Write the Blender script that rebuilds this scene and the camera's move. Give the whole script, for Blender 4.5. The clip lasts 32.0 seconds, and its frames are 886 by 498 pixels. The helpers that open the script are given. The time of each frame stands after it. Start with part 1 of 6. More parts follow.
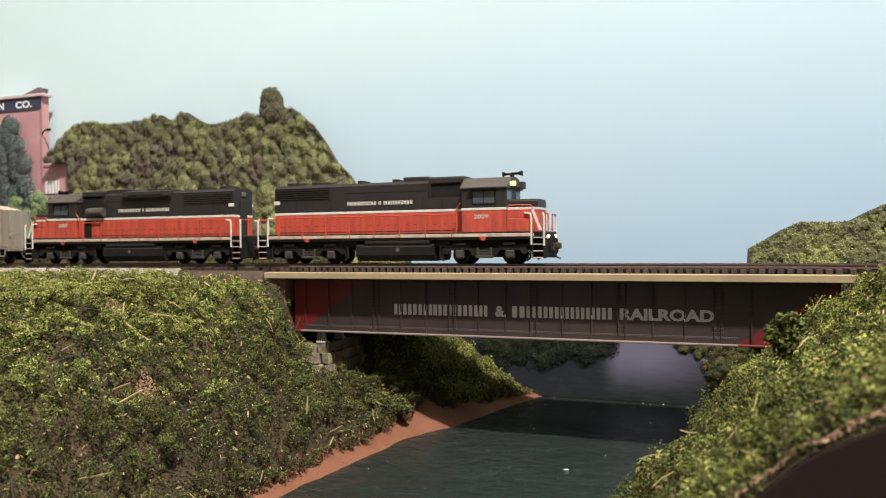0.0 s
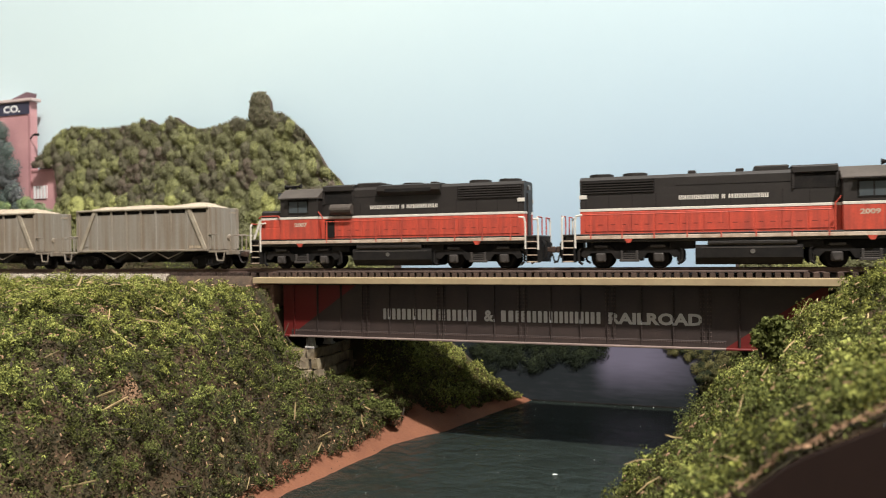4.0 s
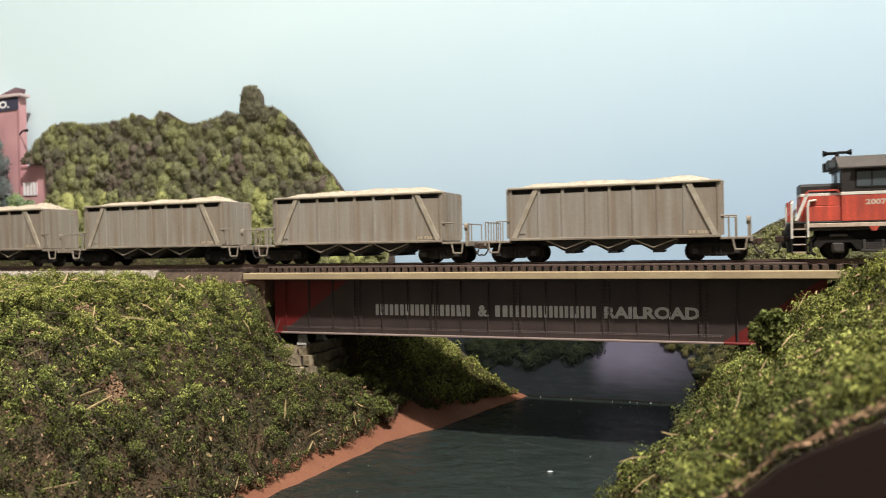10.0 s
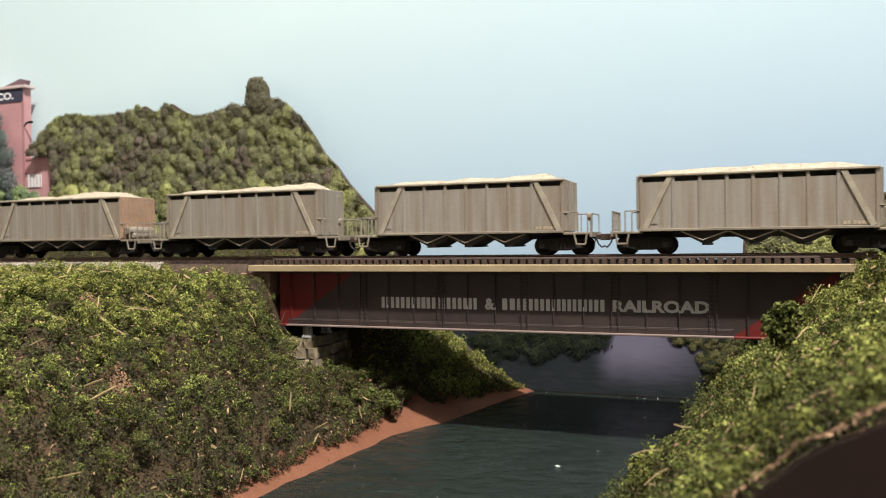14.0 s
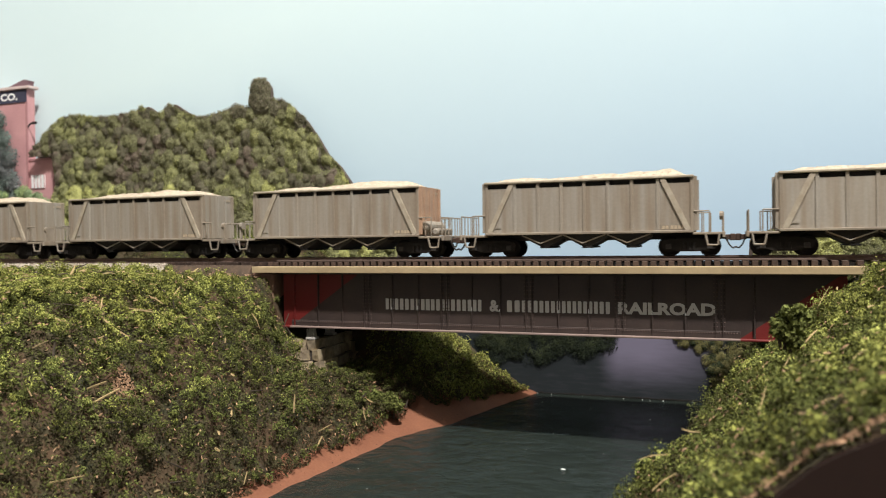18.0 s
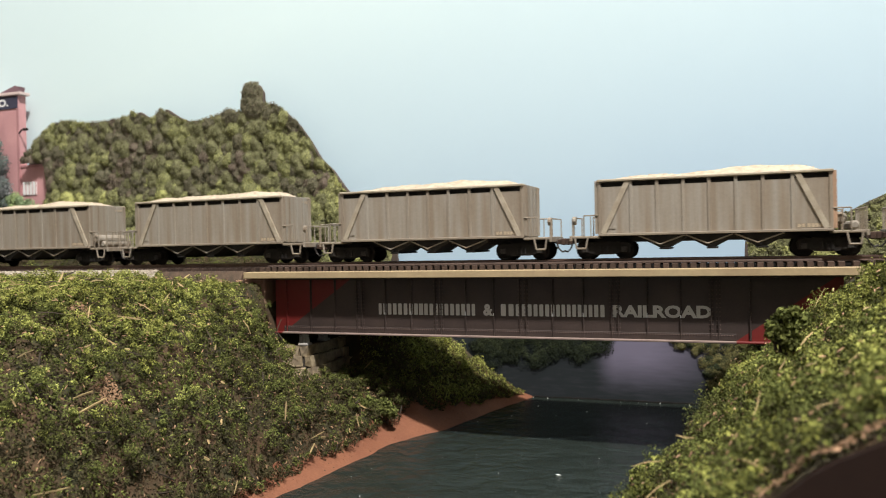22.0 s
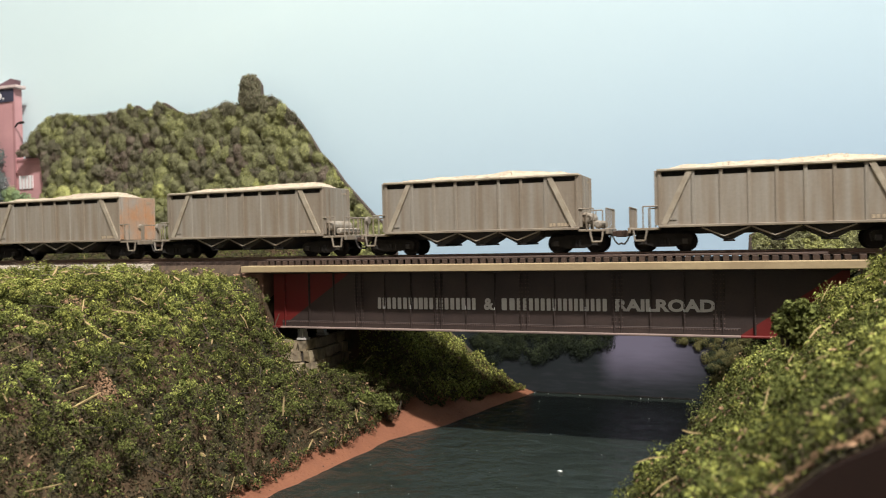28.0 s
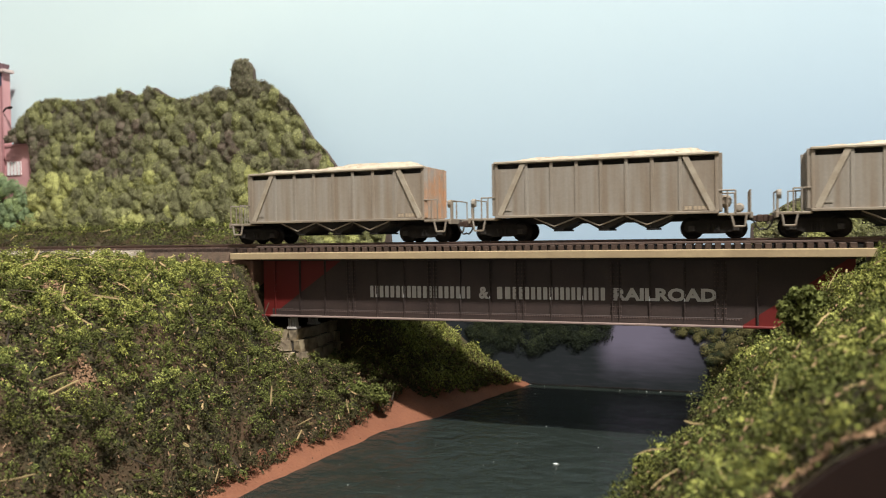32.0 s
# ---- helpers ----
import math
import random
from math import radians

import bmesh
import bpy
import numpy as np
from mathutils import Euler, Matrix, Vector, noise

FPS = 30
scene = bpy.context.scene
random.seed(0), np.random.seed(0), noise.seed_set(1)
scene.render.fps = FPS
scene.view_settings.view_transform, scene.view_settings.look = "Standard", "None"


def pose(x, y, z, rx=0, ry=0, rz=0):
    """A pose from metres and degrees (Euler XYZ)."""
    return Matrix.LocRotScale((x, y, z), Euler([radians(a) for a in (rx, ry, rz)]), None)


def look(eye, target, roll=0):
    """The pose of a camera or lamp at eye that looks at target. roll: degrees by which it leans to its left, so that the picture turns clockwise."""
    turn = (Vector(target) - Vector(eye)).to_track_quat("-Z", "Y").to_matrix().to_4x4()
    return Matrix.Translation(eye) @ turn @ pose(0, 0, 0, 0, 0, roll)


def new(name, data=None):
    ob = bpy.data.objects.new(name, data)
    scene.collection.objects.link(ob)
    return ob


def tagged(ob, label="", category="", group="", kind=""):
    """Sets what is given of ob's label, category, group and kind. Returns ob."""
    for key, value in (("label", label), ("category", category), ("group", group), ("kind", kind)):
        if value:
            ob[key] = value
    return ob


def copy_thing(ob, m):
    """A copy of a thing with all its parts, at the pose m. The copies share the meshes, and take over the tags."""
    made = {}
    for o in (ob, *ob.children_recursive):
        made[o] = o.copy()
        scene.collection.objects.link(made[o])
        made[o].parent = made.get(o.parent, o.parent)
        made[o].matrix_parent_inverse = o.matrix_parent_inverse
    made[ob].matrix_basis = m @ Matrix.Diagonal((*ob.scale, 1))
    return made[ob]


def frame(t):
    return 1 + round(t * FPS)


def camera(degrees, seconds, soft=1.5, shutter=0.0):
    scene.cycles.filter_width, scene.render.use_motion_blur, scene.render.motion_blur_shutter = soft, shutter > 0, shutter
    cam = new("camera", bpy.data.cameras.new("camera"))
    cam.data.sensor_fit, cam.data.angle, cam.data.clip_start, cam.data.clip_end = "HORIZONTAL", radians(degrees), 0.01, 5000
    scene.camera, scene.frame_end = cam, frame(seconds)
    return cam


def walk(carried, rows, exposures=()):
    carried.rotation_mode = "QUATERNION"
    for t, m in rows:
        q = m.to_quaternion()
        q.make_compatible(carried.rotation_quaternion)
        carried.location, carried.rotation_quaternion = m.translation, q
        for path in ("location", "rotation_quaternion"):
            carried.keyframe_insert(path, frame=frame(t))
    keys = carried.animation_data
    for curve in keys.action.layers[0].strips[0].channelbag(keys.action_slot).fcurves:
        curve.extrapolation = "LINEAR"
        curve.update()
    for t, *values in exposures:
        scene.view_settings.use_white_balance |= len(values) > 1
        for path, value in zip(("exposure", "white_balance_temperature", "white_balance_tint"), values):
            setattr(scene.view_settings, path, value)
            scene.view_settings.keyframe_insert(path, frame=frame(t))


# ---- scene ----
# One layout unit is U metres; trains are drawn in prototype metres and scaled by H (1:87).
U = 0.094
H = 1 / 87.1
RAIL = 1.12          # top of rail, layout units above the water
TRACK_Y = 0.15        # track centre line behind the girder's face

PATH = [
    (0, 2.0873, -4.6624, 1.2514, 89.623, 0.525, 20.409),
    (0.5, 2.0929, -4.6516, 1.2491, 89.748, 0.584, 20.346),
    (1, 2.0974, -4.6418, 1.2571, 89.869, 0.748, 20.358),
    (1.5, 2.0954, -4.6386, 1.2661, 90.022, 0.788, 20.205),
    (2, 2.0948, -4.6385, 1.2642, 90.061, 0.757, 20.083),
    (2.5, 2.0980, -4.6445, 1.2636, 90.024, 0.752, 20.027),
    (3, 2.1212, -4.6507, 1.2691, 89.948, 0.783, 20.076),
    (3.5, 2.1185, -4.6482, 1.2636, 89.895, 0.682, 19.945),
    (5.5, 2.1072, -4.6278, 1.2521, 89.850, 0.832, 20.012),
    (6, 2.1244, -4.6285, 1.2587, 89.853, 0.859, 20.047),
    (6.5, 2.1241, -4.6234, 1.2698, 89.883, 0.938, 20.067),
    (7, 2.1107, -4.6017, 1.2617, 89.857, 1.020, 20.112),
    (7.5, 2.1078, -4.5778, 1.2525, 89.761, 1.091, 20.053),
    (8, 2.1041, -4.5575, 1.2367, 89.654, 0.999, 20.006),
    (8.5, 2.0951, -4.5513, 1.2408, 89.657, 0.931, 19.985),
    (9, 2.0980, -4.5527, 1.2366, 89.698, 0.898, 19.875),
    (9.5, 2.1068, -4.5609, 1.2339, 89.660, 0.935, 19.783),
    (10, 2.1198, -4.5563, 1.2464, 89.569, 1.059, 19.814),
    (10.5, 2.1042, -4.5437, 1.2397, 89.598, 1.015, 19.827),
    (11, 2.0942, -4.5450, 1.2296, 89.614, 0.846, 19.804),
    (11.5, 2.0938, -4.5356, 1.2297, 89.619, 0.787, 19.833),
    (12, 2.0921, -4.5302, 1.2240, 89.678, 0.735, 19.973),
    (12.5, 2.0901, -4.5222, 1.2138, 89.666, 0.718, 20.115),
    (13, 2.0873, -4.5243, 1.2150, 89.615, 0.736, 20.142),
    (13.5, 2.0822, -4.5239, 1.2077, 89.509, 0.676, 20.099),
    (14, 2.0840, -4.5225, 1.2174, 89.350, 0.771, 20.070),
    (14.5, 2.0877, -4.5338, 1.2294, 89.273, 0.857, 20.051),
    (16.5, 2.0789, -4.5165, 1.2122, 89.434, 0.683, 20.181),
    (17, 2.0776, -4.5059, 1.2148, 89.383, 0.811, 20.432),
    (17.5, 2.0712, -4.4932, 1.2164, 89.310, 0.838, 20.490),
    (18, 2.0688, -4.5042, 1.2255, 89.371, 0.741, 20.303),
    (18.5, 2.0759, -4.5066, 1.2218, 89.515, 0.738, 20.213),
    (19, 2.0858, -4.5080, 1.2243, 89.517, 0.835, 20.198),
    (19.5, 2.1006, -4.4969, 1.2251, 89.528, 0.971, 20.190),
    (20, 2.1054, -4.4907, 1.2323, 89.613, 1.037, 20.131),
    (20.5, 2.0924, -4.4768, 1.2255, 89.551, 1.067, 20.137),
    (21, 2.0894, -4.4680, 1.2295, 89.551, 1.103, 20.148),
    (21.5, 2.0923, -4.4574, 1.2329, 89.584, 1.192, 20.107),
    (22, 2.0848, -4.4503, 1.2308, 89.582, 1.250, 20.171),
    (22.5, 2.0962, -4.4483, 1.2355, 89.626, 1.275, 20.297),
    (23, 2.0874, -4.4434, 1.2316, 89.630, 1.339, 20.342),
    (23.5, 2.0852, -4.4313, 1.2227, 89.522, 1.393, 20.305),
    (24, 2.0800, -4.4197, 1.2184, 89.422, 1.342, 20.326),
    (24.5, 2.0642, -4.4176, 1.2296, 89.377, 1.277, 20.347),
    (25, 2.0622, -4.4099, 1.2170, 89.402, 1.281, 20.369),
    (25.5, 2.0684, -4.4161, 1.2178, 89.410, 1.249, 20.308),
    (27.5, 2.0590, -4.4066, 1.2191, 89.342, 1.261, 20.268),
    (28, 2.0608, -4.3928, 1.2118, 89.316, 1.243, 20.146),
    (28.5, 2.0468, -4.3756, 1.2030, 89.202, 1.153, 20.085),
    (29, 2.0543, -4.3592, 1.1998, 89.181, 1.072, 20.046),
    (29.5, 2.0455, -4.3540, 1.1904, 89.104, 1.092, 20.110),
    (30, 2.0457, -4.3491, 1.1962, 89.017, 1.070, 20.158),
    (30.5, 2.0516, -4.3254, 1.1866, 88.999, 1.033, 20.154),
    (31, 2.0511, -4.3066, 1.1826, 88.960, 1.082, 20.113),
    (31.5, 2.0377, -4.2859, 1.1690, 88.966, 1.002, 20.056),
    (32, 2.0374, -4.2717, 1.1668, 88.890, 0.914, 19.976),
]
cam = camera(60.0, 32.0, soft=1.0, shutter=0.4)
# a phone's opening of some 1 mm, focused on the bridge
cam.data.dof.use_dof, cam.data.dof.focus_distance, cam.data.dof.aperture_fstop = True, 4.1 * U, 18.0
walk(cam, [(t, pose(x * U, y * U, z * U, rx, ry, rz)) for t, x, y, z, rx, ry, rz in PATH])

# ---- world and lamps ----
world = bpy.data.worlds.new("room_light")
scene.world = world
world.use_nodes = True
wn = world.node_tree.nodes["Background"]
wn.inputs[0].default_value = (0.9, 0.95, 1.0, 1)
wn.inputs[1].default_value = 0.2
scene.view_settings.exposure = 0.0


def area_lamp(name, eye, target, size, watts, colour):
    d = bpy.data.lights.new(name, "AREA")
    d.shape, d.size, d.energy, d.color = "DISK", size, watts, colour
    ob = new(name, d)
    ob.matrix_world = look(eye, target)
    return ob


# ceiling lamp over the aisle in front of the layout
lamp_key = area_lamp("ceiling_lamp_light", (0.75, -0.87, 2.1), (0.05, 0.0, 0.1), 0.10, 89, (1.0, 0.955, 0.90))
# wide diffuse fill added overhead to lift the shadows, with no known fitting
lamp_fill = area_lamp("ceiling_panel_light", (0.1, -1.1, 2.17), (0.1, -1.0, 0.0), 1.6, 17, (1.0, 0.97, 0.93))


# ---- materials ----
def mat(name, colour, rough=0.8, metal=0.0, vary=0.25, grain=400.0, stain=60.0, bump=0.15, second=None, spec=0.4, island=0.0, objrand=0.0, streak=0.0):
    m = bpy.data.materials.new(name)
    m.use_nodes = True
    nt = m.node_tree
    n, l = nt.nodes, nt.links
    b = n["Principled BSDF"]
    b.inputs["Roughness"].default_value = rough
    b.inputs["Metallic"].default_value = metal
    b.inputs["Specular IOR Level"].default_value = spec
    co = n.new("ShaderNodeTexCoord")
    fine, wide = n.new("ShaderNodeTexNoise"), n.new("ShaderNodeTexNoise")
    fine.inputs["Scale"].default_value, fine.inputs["Detail"].default_value = grain, 4
    wide.inputs["Scale"].default_value, wide.inputs["Detail"].default_value = stain, 5
    for x in (fine, wide):
        l.new(co.outputs["Object"], x.inputs["Vector"])
    if streak:
        drip = n.new("ShaderNodeMapping")
        drip.inputs["Scale"].default_value = (1, 1, streak)
        l.new(co.outputs["Object"], drip.inputs["Vector"]), l.new(drip.outputs["Vector"], wide.inputs["Vector"])
    c = Vector(colour)
    s = Vector(second) if second else c * (1 - vary)
    mix = n.new("ShaderNodeMix")
    mix.data_type = "RGBA"
    mix.inputs["A"].default_value, mix.inputs["B"].default_value = (*c, 1), (*s, 1)
    ramp = n.new("ShaderNodeMapRange")
    ramp.inputs["From Min"].default_value, ramp.inputs["From Max"].default_value = 0.35, 0.65
    l.new(wide.outputs["Fac"], ramp.inputs["Value"])
    l.new(ramp.outputs["Result"], mix.inputs["Factor"])
    hsv = n.new("ShaderNodeHueSaturation")
    l.new(mix.outputs["Result"], hsv.inputs["Color"])
    val = n.new("ShaderNodeMapRange")
    val.inputs["To Min"].default_value, val.inputs["To Max"].default_value = 1 - vary, 1 + vary
    l.new(fine.outputs["Fac"], val.inputs["Value"])
    out = val.outputs["Result"]
    for on, node, sock, amount in ((island, "ShaderNodeNewGeometry", "Random Per Island", island), (objrand, "ShaderNodeObjectInfo", "Random", objrand)):
        if on:
            g = n.new(node)
            r = n.new("ShaderNodeMapRange")
            r.inputs["To Min"].default_value, r.inputs["To Max"].default_value = 1 - amount, 1 + amount
            l.new(g.outputs[sock], r.inputs["Value"])
            mul = n.new("ShaderNodeMath")
            mul.operation = "MULTIPLY"
            l.new(out, mul.inputs[0]), l.new(r.outputs["Result"], mul.inputs[1])
            out = mul.outputs[0]
    l.new(out, hsv.inputs["Value"])
    l.new(hsv.outputs["Color"], b.inputs["Base Color"])
    if bump:
        bp = n.new("ShaderNodeBump")
        bp.inputs["Strength"].default_value = bump
        bp.inputs["Distance"].default_value = 0.0006
        l.new(fine.outputs["Fac"], bp.inputs["Height"])
        l.new(bp.outputs["Normal"], b.inputs["Normal"])
    return m


def glow(name, colour, power):
    m = bpy.data.materials.new(name)
    m.use_nodes = True
    b = m.node_tree.nodes["Principled BSDF"]
    b.inputs["Base Color"].default_value = (*colour, 1)
    b.inputs["Emission Color"].default_value = (*colour, 1)
    b.inputs["Emission Strength"].default_value = power
    return m


M_RED = mat("red_loco_paint", (0.63, 0.086, 0.048), 0.55, vary=0.2, grain=900, stain=260, bump=0.05, second=(0.38, 0.065, 0.044), streak=0.15)
M_REDDARK = mat("dark_red_slot", (0.22, 0.040, 0.030), 0.7, vary=0.2, grain=900, stain=260, bump=0.05)
M_BLACK = mat("black_loco_paint", (0.028, 0.023, 0.020), 0.55, vary=0.2, grain=900, stain=90, bump=0.05)
M_CABGREY = mat("dusty_cab_roof", (0.09, 0.074, 0.062), 0.75, vary=0.2, grain=700, stain=120, bump=0.05)
M_UNDER = mat("grimy_underframe", (0.011, 0.010, 0.0095), 0.85, vary=0.35, grain=800, stain=160, bump=0.15, spec=0.2, second=(0.020, 0.017, 0.015))
# paler than the underframe: highlights and dust on truck details, in one colour
M_TRUCKLIT = mat("lit_dusty_truck_grey", (0.058, 0.050, 0.045), 0.8, vary=0.25, grain=900, stain=180, bump=0.1)
M_WHITE = mat("white_stripe_paint", (0.75, 0.70, 0.62), 0.6, vary=0.12, grain=900, stain=200, bump=0.03)
M_CREAMSILL = mat("dirty_white_sill_stripe", (0.62, 0.50, 0.40), 0.7, vary=0.2, grain=900, stain=200, bump=0.03, second=(0.42, 0.30, 0.22))
M_GLASS = mat("grey_cab_glass", (0.075, 0.09, 0.097), 0.12, vary=0.1, bump=0)
M_STEEL = mat("worn_steel", (0.28, 0.26, 0.24), 0.45, metal=0.8, vary=0.2, grain=900, stain=200, bump=0.05)
M_COUPLER = mat("rusty_coupler", (0.09, 0.055, 0.04), 0.75, metal=0.3, vary=0.3, grain=900, stain=200, bump=0.1)
M_CAR = mat("weathered_grey_car_paint", (0.315, 0.284, 0.240), 0.75, vary=0.12, grain=700, stain=240, bump=0.06, second=(0.250, 0.200, 0.148), objrand=0.06, streak=0.06)
M_CARRUST = mat("rust_stained_car_end", (0.45, 0.285, 0.185), 0.8, vary=0.15, grain=600, stain=60, bump=0.08, second=(0.34, 0.22, 0.15))
M_CARPATCH = mat("grey_car_end_with_rust", (0.37, 0.33, 0.285), 0.8, vary=0.15, grain=600, stain=75, bump=0.08, second=(0.48, 0.26, 0.14))
M_CARDARK = mat("dark_steel_and_recess_shade", (0.036, 0.032, 0.029), 0.85, vary=0.3, grain=700, stain=120, bump=0.1)
M_SAND = mat("crushed_stone_load", (0.57, 0.48, 0.365), 0.95, vary=0.35, grain=1500, stain=300, bump=0.8, second=(0.44, 0.36, 0.27))
M_CREAMCAR = mat("dusty_tan_car_sill", (0.30, 0.255, 0.195), 0.8, vary=0.15, grain=700, stain=90, bump=0.06, second=(0.22, 0.18, 0.14))
M_CARDUST = mat("stone_dusted_car_steel", (0.42, 0.365, 0.285), 0.85, vary=0.15, grain=800, stain=160, bump=0.06, second=(0.33, 0.275, 0.205))
M_STENCIL = mat("faded_cream_stencil", (0.50, 0.40, 0.28), 0.8, vary=0.2, grain=1500, stain=500, bump=0)
M_HEADLIGHT = glow("warm_headlight", (1.0, 0.83, 0.42), 6.0)
M_NUMBER = glow("lit_number_board", (0.95, 0.75, 0.30), 1.2)
M_GIRDER = mat("brown_black_girder_paint", (0.040, 0.028, 0.025), 0.6, vary=0.2, grain=700, stain=50, bump=0.1, second=(0.056, 0.038, 0.033))
M_GIRDER_RED = mat("red_girder_end_paint", (0.155, 0.016, 0.014), 0.55, vary=0.12, grain=700, stain=50, bump=0.08)
M_DUSTY = mat("dusty_brown_rivets", (0.115, 0.080, 0.068), 0.8, vary=0.2, grain=900, stain=120, bump=0.05)
M_FLANGE = mat("dusty_pink_flange_edge", (0.27, 0.20, 0.175), 0.8, vary=0.2, grain=900, stain=120, bump=0.05)
M_LETTER = mat("grey_white_lettering", (0.52, 0.495, 0.46), 0.7, vary=0.1, grain=1200, stain=200, bump=0)
M_BEAM = mat("tan_edge_timber", (0.44, 0.34, 0.20), 0.8, vary=0.12, grain=600, stain=40, bump=0.1, second=(0.36, 0.27, 0.16))
M_TIE = mat("dark_brown_tie", (0.085, 0.055, 0.042), 0.85, vary=0.3, grain=900, stain=200, bump=0.2, objrand=0.3)
M_RAIL = mat("rusty_rail", (0.16, 0.105, 0.085), 0.5, metal=0.5, vary=0.2, grain=900, stain=100, bump=0.05)
M_SOIL = mat("dark_soil", (0.040, 0.040, 0.019), 0.95, vary=0.4, grain=500, stain=80, bump=0.8, second=(0.09, 0.055, 0.03))
M_CLAY = mat("red_clay_beach", (0.225, 0.090, 0.047), 0.85, vary=0.2, grain=700, stain=90, bump=0.7, second=(0.20, 0.078, 0.042))
M_BALLAST = mat("pale_ballast", (0.58, 0.52, 0.43), 0.95, vary=0.35, grain=1400, stain=200, bump=1.0, second=(0.34, 0.28, 0.22), island=0.3)
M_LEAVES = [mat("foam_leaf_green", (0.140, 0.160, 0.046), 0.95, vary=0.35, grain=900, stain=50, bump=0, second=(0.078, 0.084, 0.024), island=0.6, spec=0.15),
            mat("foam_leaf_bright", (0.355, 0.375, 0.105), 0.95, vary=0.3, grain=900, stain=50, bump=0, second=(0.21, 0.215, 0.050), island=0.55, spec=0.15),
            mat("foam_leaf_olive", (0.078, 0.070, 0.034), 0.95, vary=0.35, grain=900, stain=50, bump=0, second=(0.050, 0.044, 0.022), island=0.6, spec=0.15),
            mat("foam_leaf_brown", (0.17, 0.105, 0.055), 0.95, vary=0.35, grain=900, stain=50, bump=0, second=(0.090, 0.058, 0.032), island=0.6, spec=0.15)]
M_STRAW = mat("dry_straw", (0.42, 0.31, 0.15), 0.9, vary=0.3, grain=900, stain=200, bump=0, island=0.35)
M_STONE = mat("abutment_stone", (0.42, 0.34, 0.22), 0.9, vary=0.35, grain=500, stain=160, bump=1.0, second=(0.22, 0.175, 0.12), objrand=0.3)
M_MORTAR = mat("dark_joint", (0.07, 0.06, 0.05), 0.95, vary=0.2, bump=0.3)
M_DIRT = mat("brown_roadbed_dirt", (0.13, 0.088, 0.060), 0.95, vary=0.3, grain=900, stain=200, bump=0.6, second=(0.075, 0.055, 0.04))
M_FASCIA = mat("dark_brown_fascia", (0.018, 0.0085, 0.006), 0.7, spec=0.2, vary=0.15, grain=300, stain=30, bump=0.1)
M_BRICK = mat("faded_printed_brick", (0.60, 0.325, 0.33), 0.8, vary=0.1, grain=900, stain=40, bump=0.1, second=(0.52, 0.275, 0.285))
M_BRICKDARK = mat("printed_brick_shade", (0.44, 0.22, 0.23), 0.8, vary=0.1, grain=900, stain=40, bump=0.1)
M_BRICKPALE = mat("pale_parapet_stone", (0.62, 0.50, 0.48), 0.8, vary=0.1, bump=0)
M_SIGN = mat("navy_sign_band", (0.05, 0.05, 0.085), 0.7, vary=0.15, bump=0)
M_SIGNWHITE = mat("white_sign_letters", (0.8, 0.8, 0.8), 0.7, vary=0.05, bump=0)


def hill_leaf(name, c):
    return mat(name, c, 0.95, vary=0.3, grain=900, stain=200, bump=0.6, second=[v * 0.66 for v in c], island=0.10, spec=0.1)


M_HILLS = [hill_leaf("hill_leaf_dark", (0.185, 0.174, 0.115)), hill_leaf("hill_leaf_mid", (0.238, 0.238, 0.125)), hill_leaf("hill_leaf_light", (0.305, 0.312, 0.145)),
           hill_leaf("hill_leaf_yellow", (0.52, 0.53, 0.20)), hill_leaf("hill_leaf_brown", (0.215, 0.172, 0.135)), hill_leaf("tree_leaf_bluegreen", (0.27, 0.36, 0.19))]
M_CUT = mat("dark_cut_edge", (0.10, 0.075, 0.062), 0.9, vary=0.2, grain=500, stain=90, bump=0.2)
M_TOWERTOP = mat("purple_brown_roof", (0.21, 0.125, 0.145), 0.85, vary=0.15, grain=600, stain=60, bump=0.1)
M_WALL = mat("plain_room_wall", (0.74, 0.72, 0.69), 0.9, vary=0.03, grain=20, stain=2, bump=0)
M_FLOOR = mat("room_floor", (0.42, 0.38, 0.34), 0.7, vary=0.1, grain=30, stain=4, bump=0)


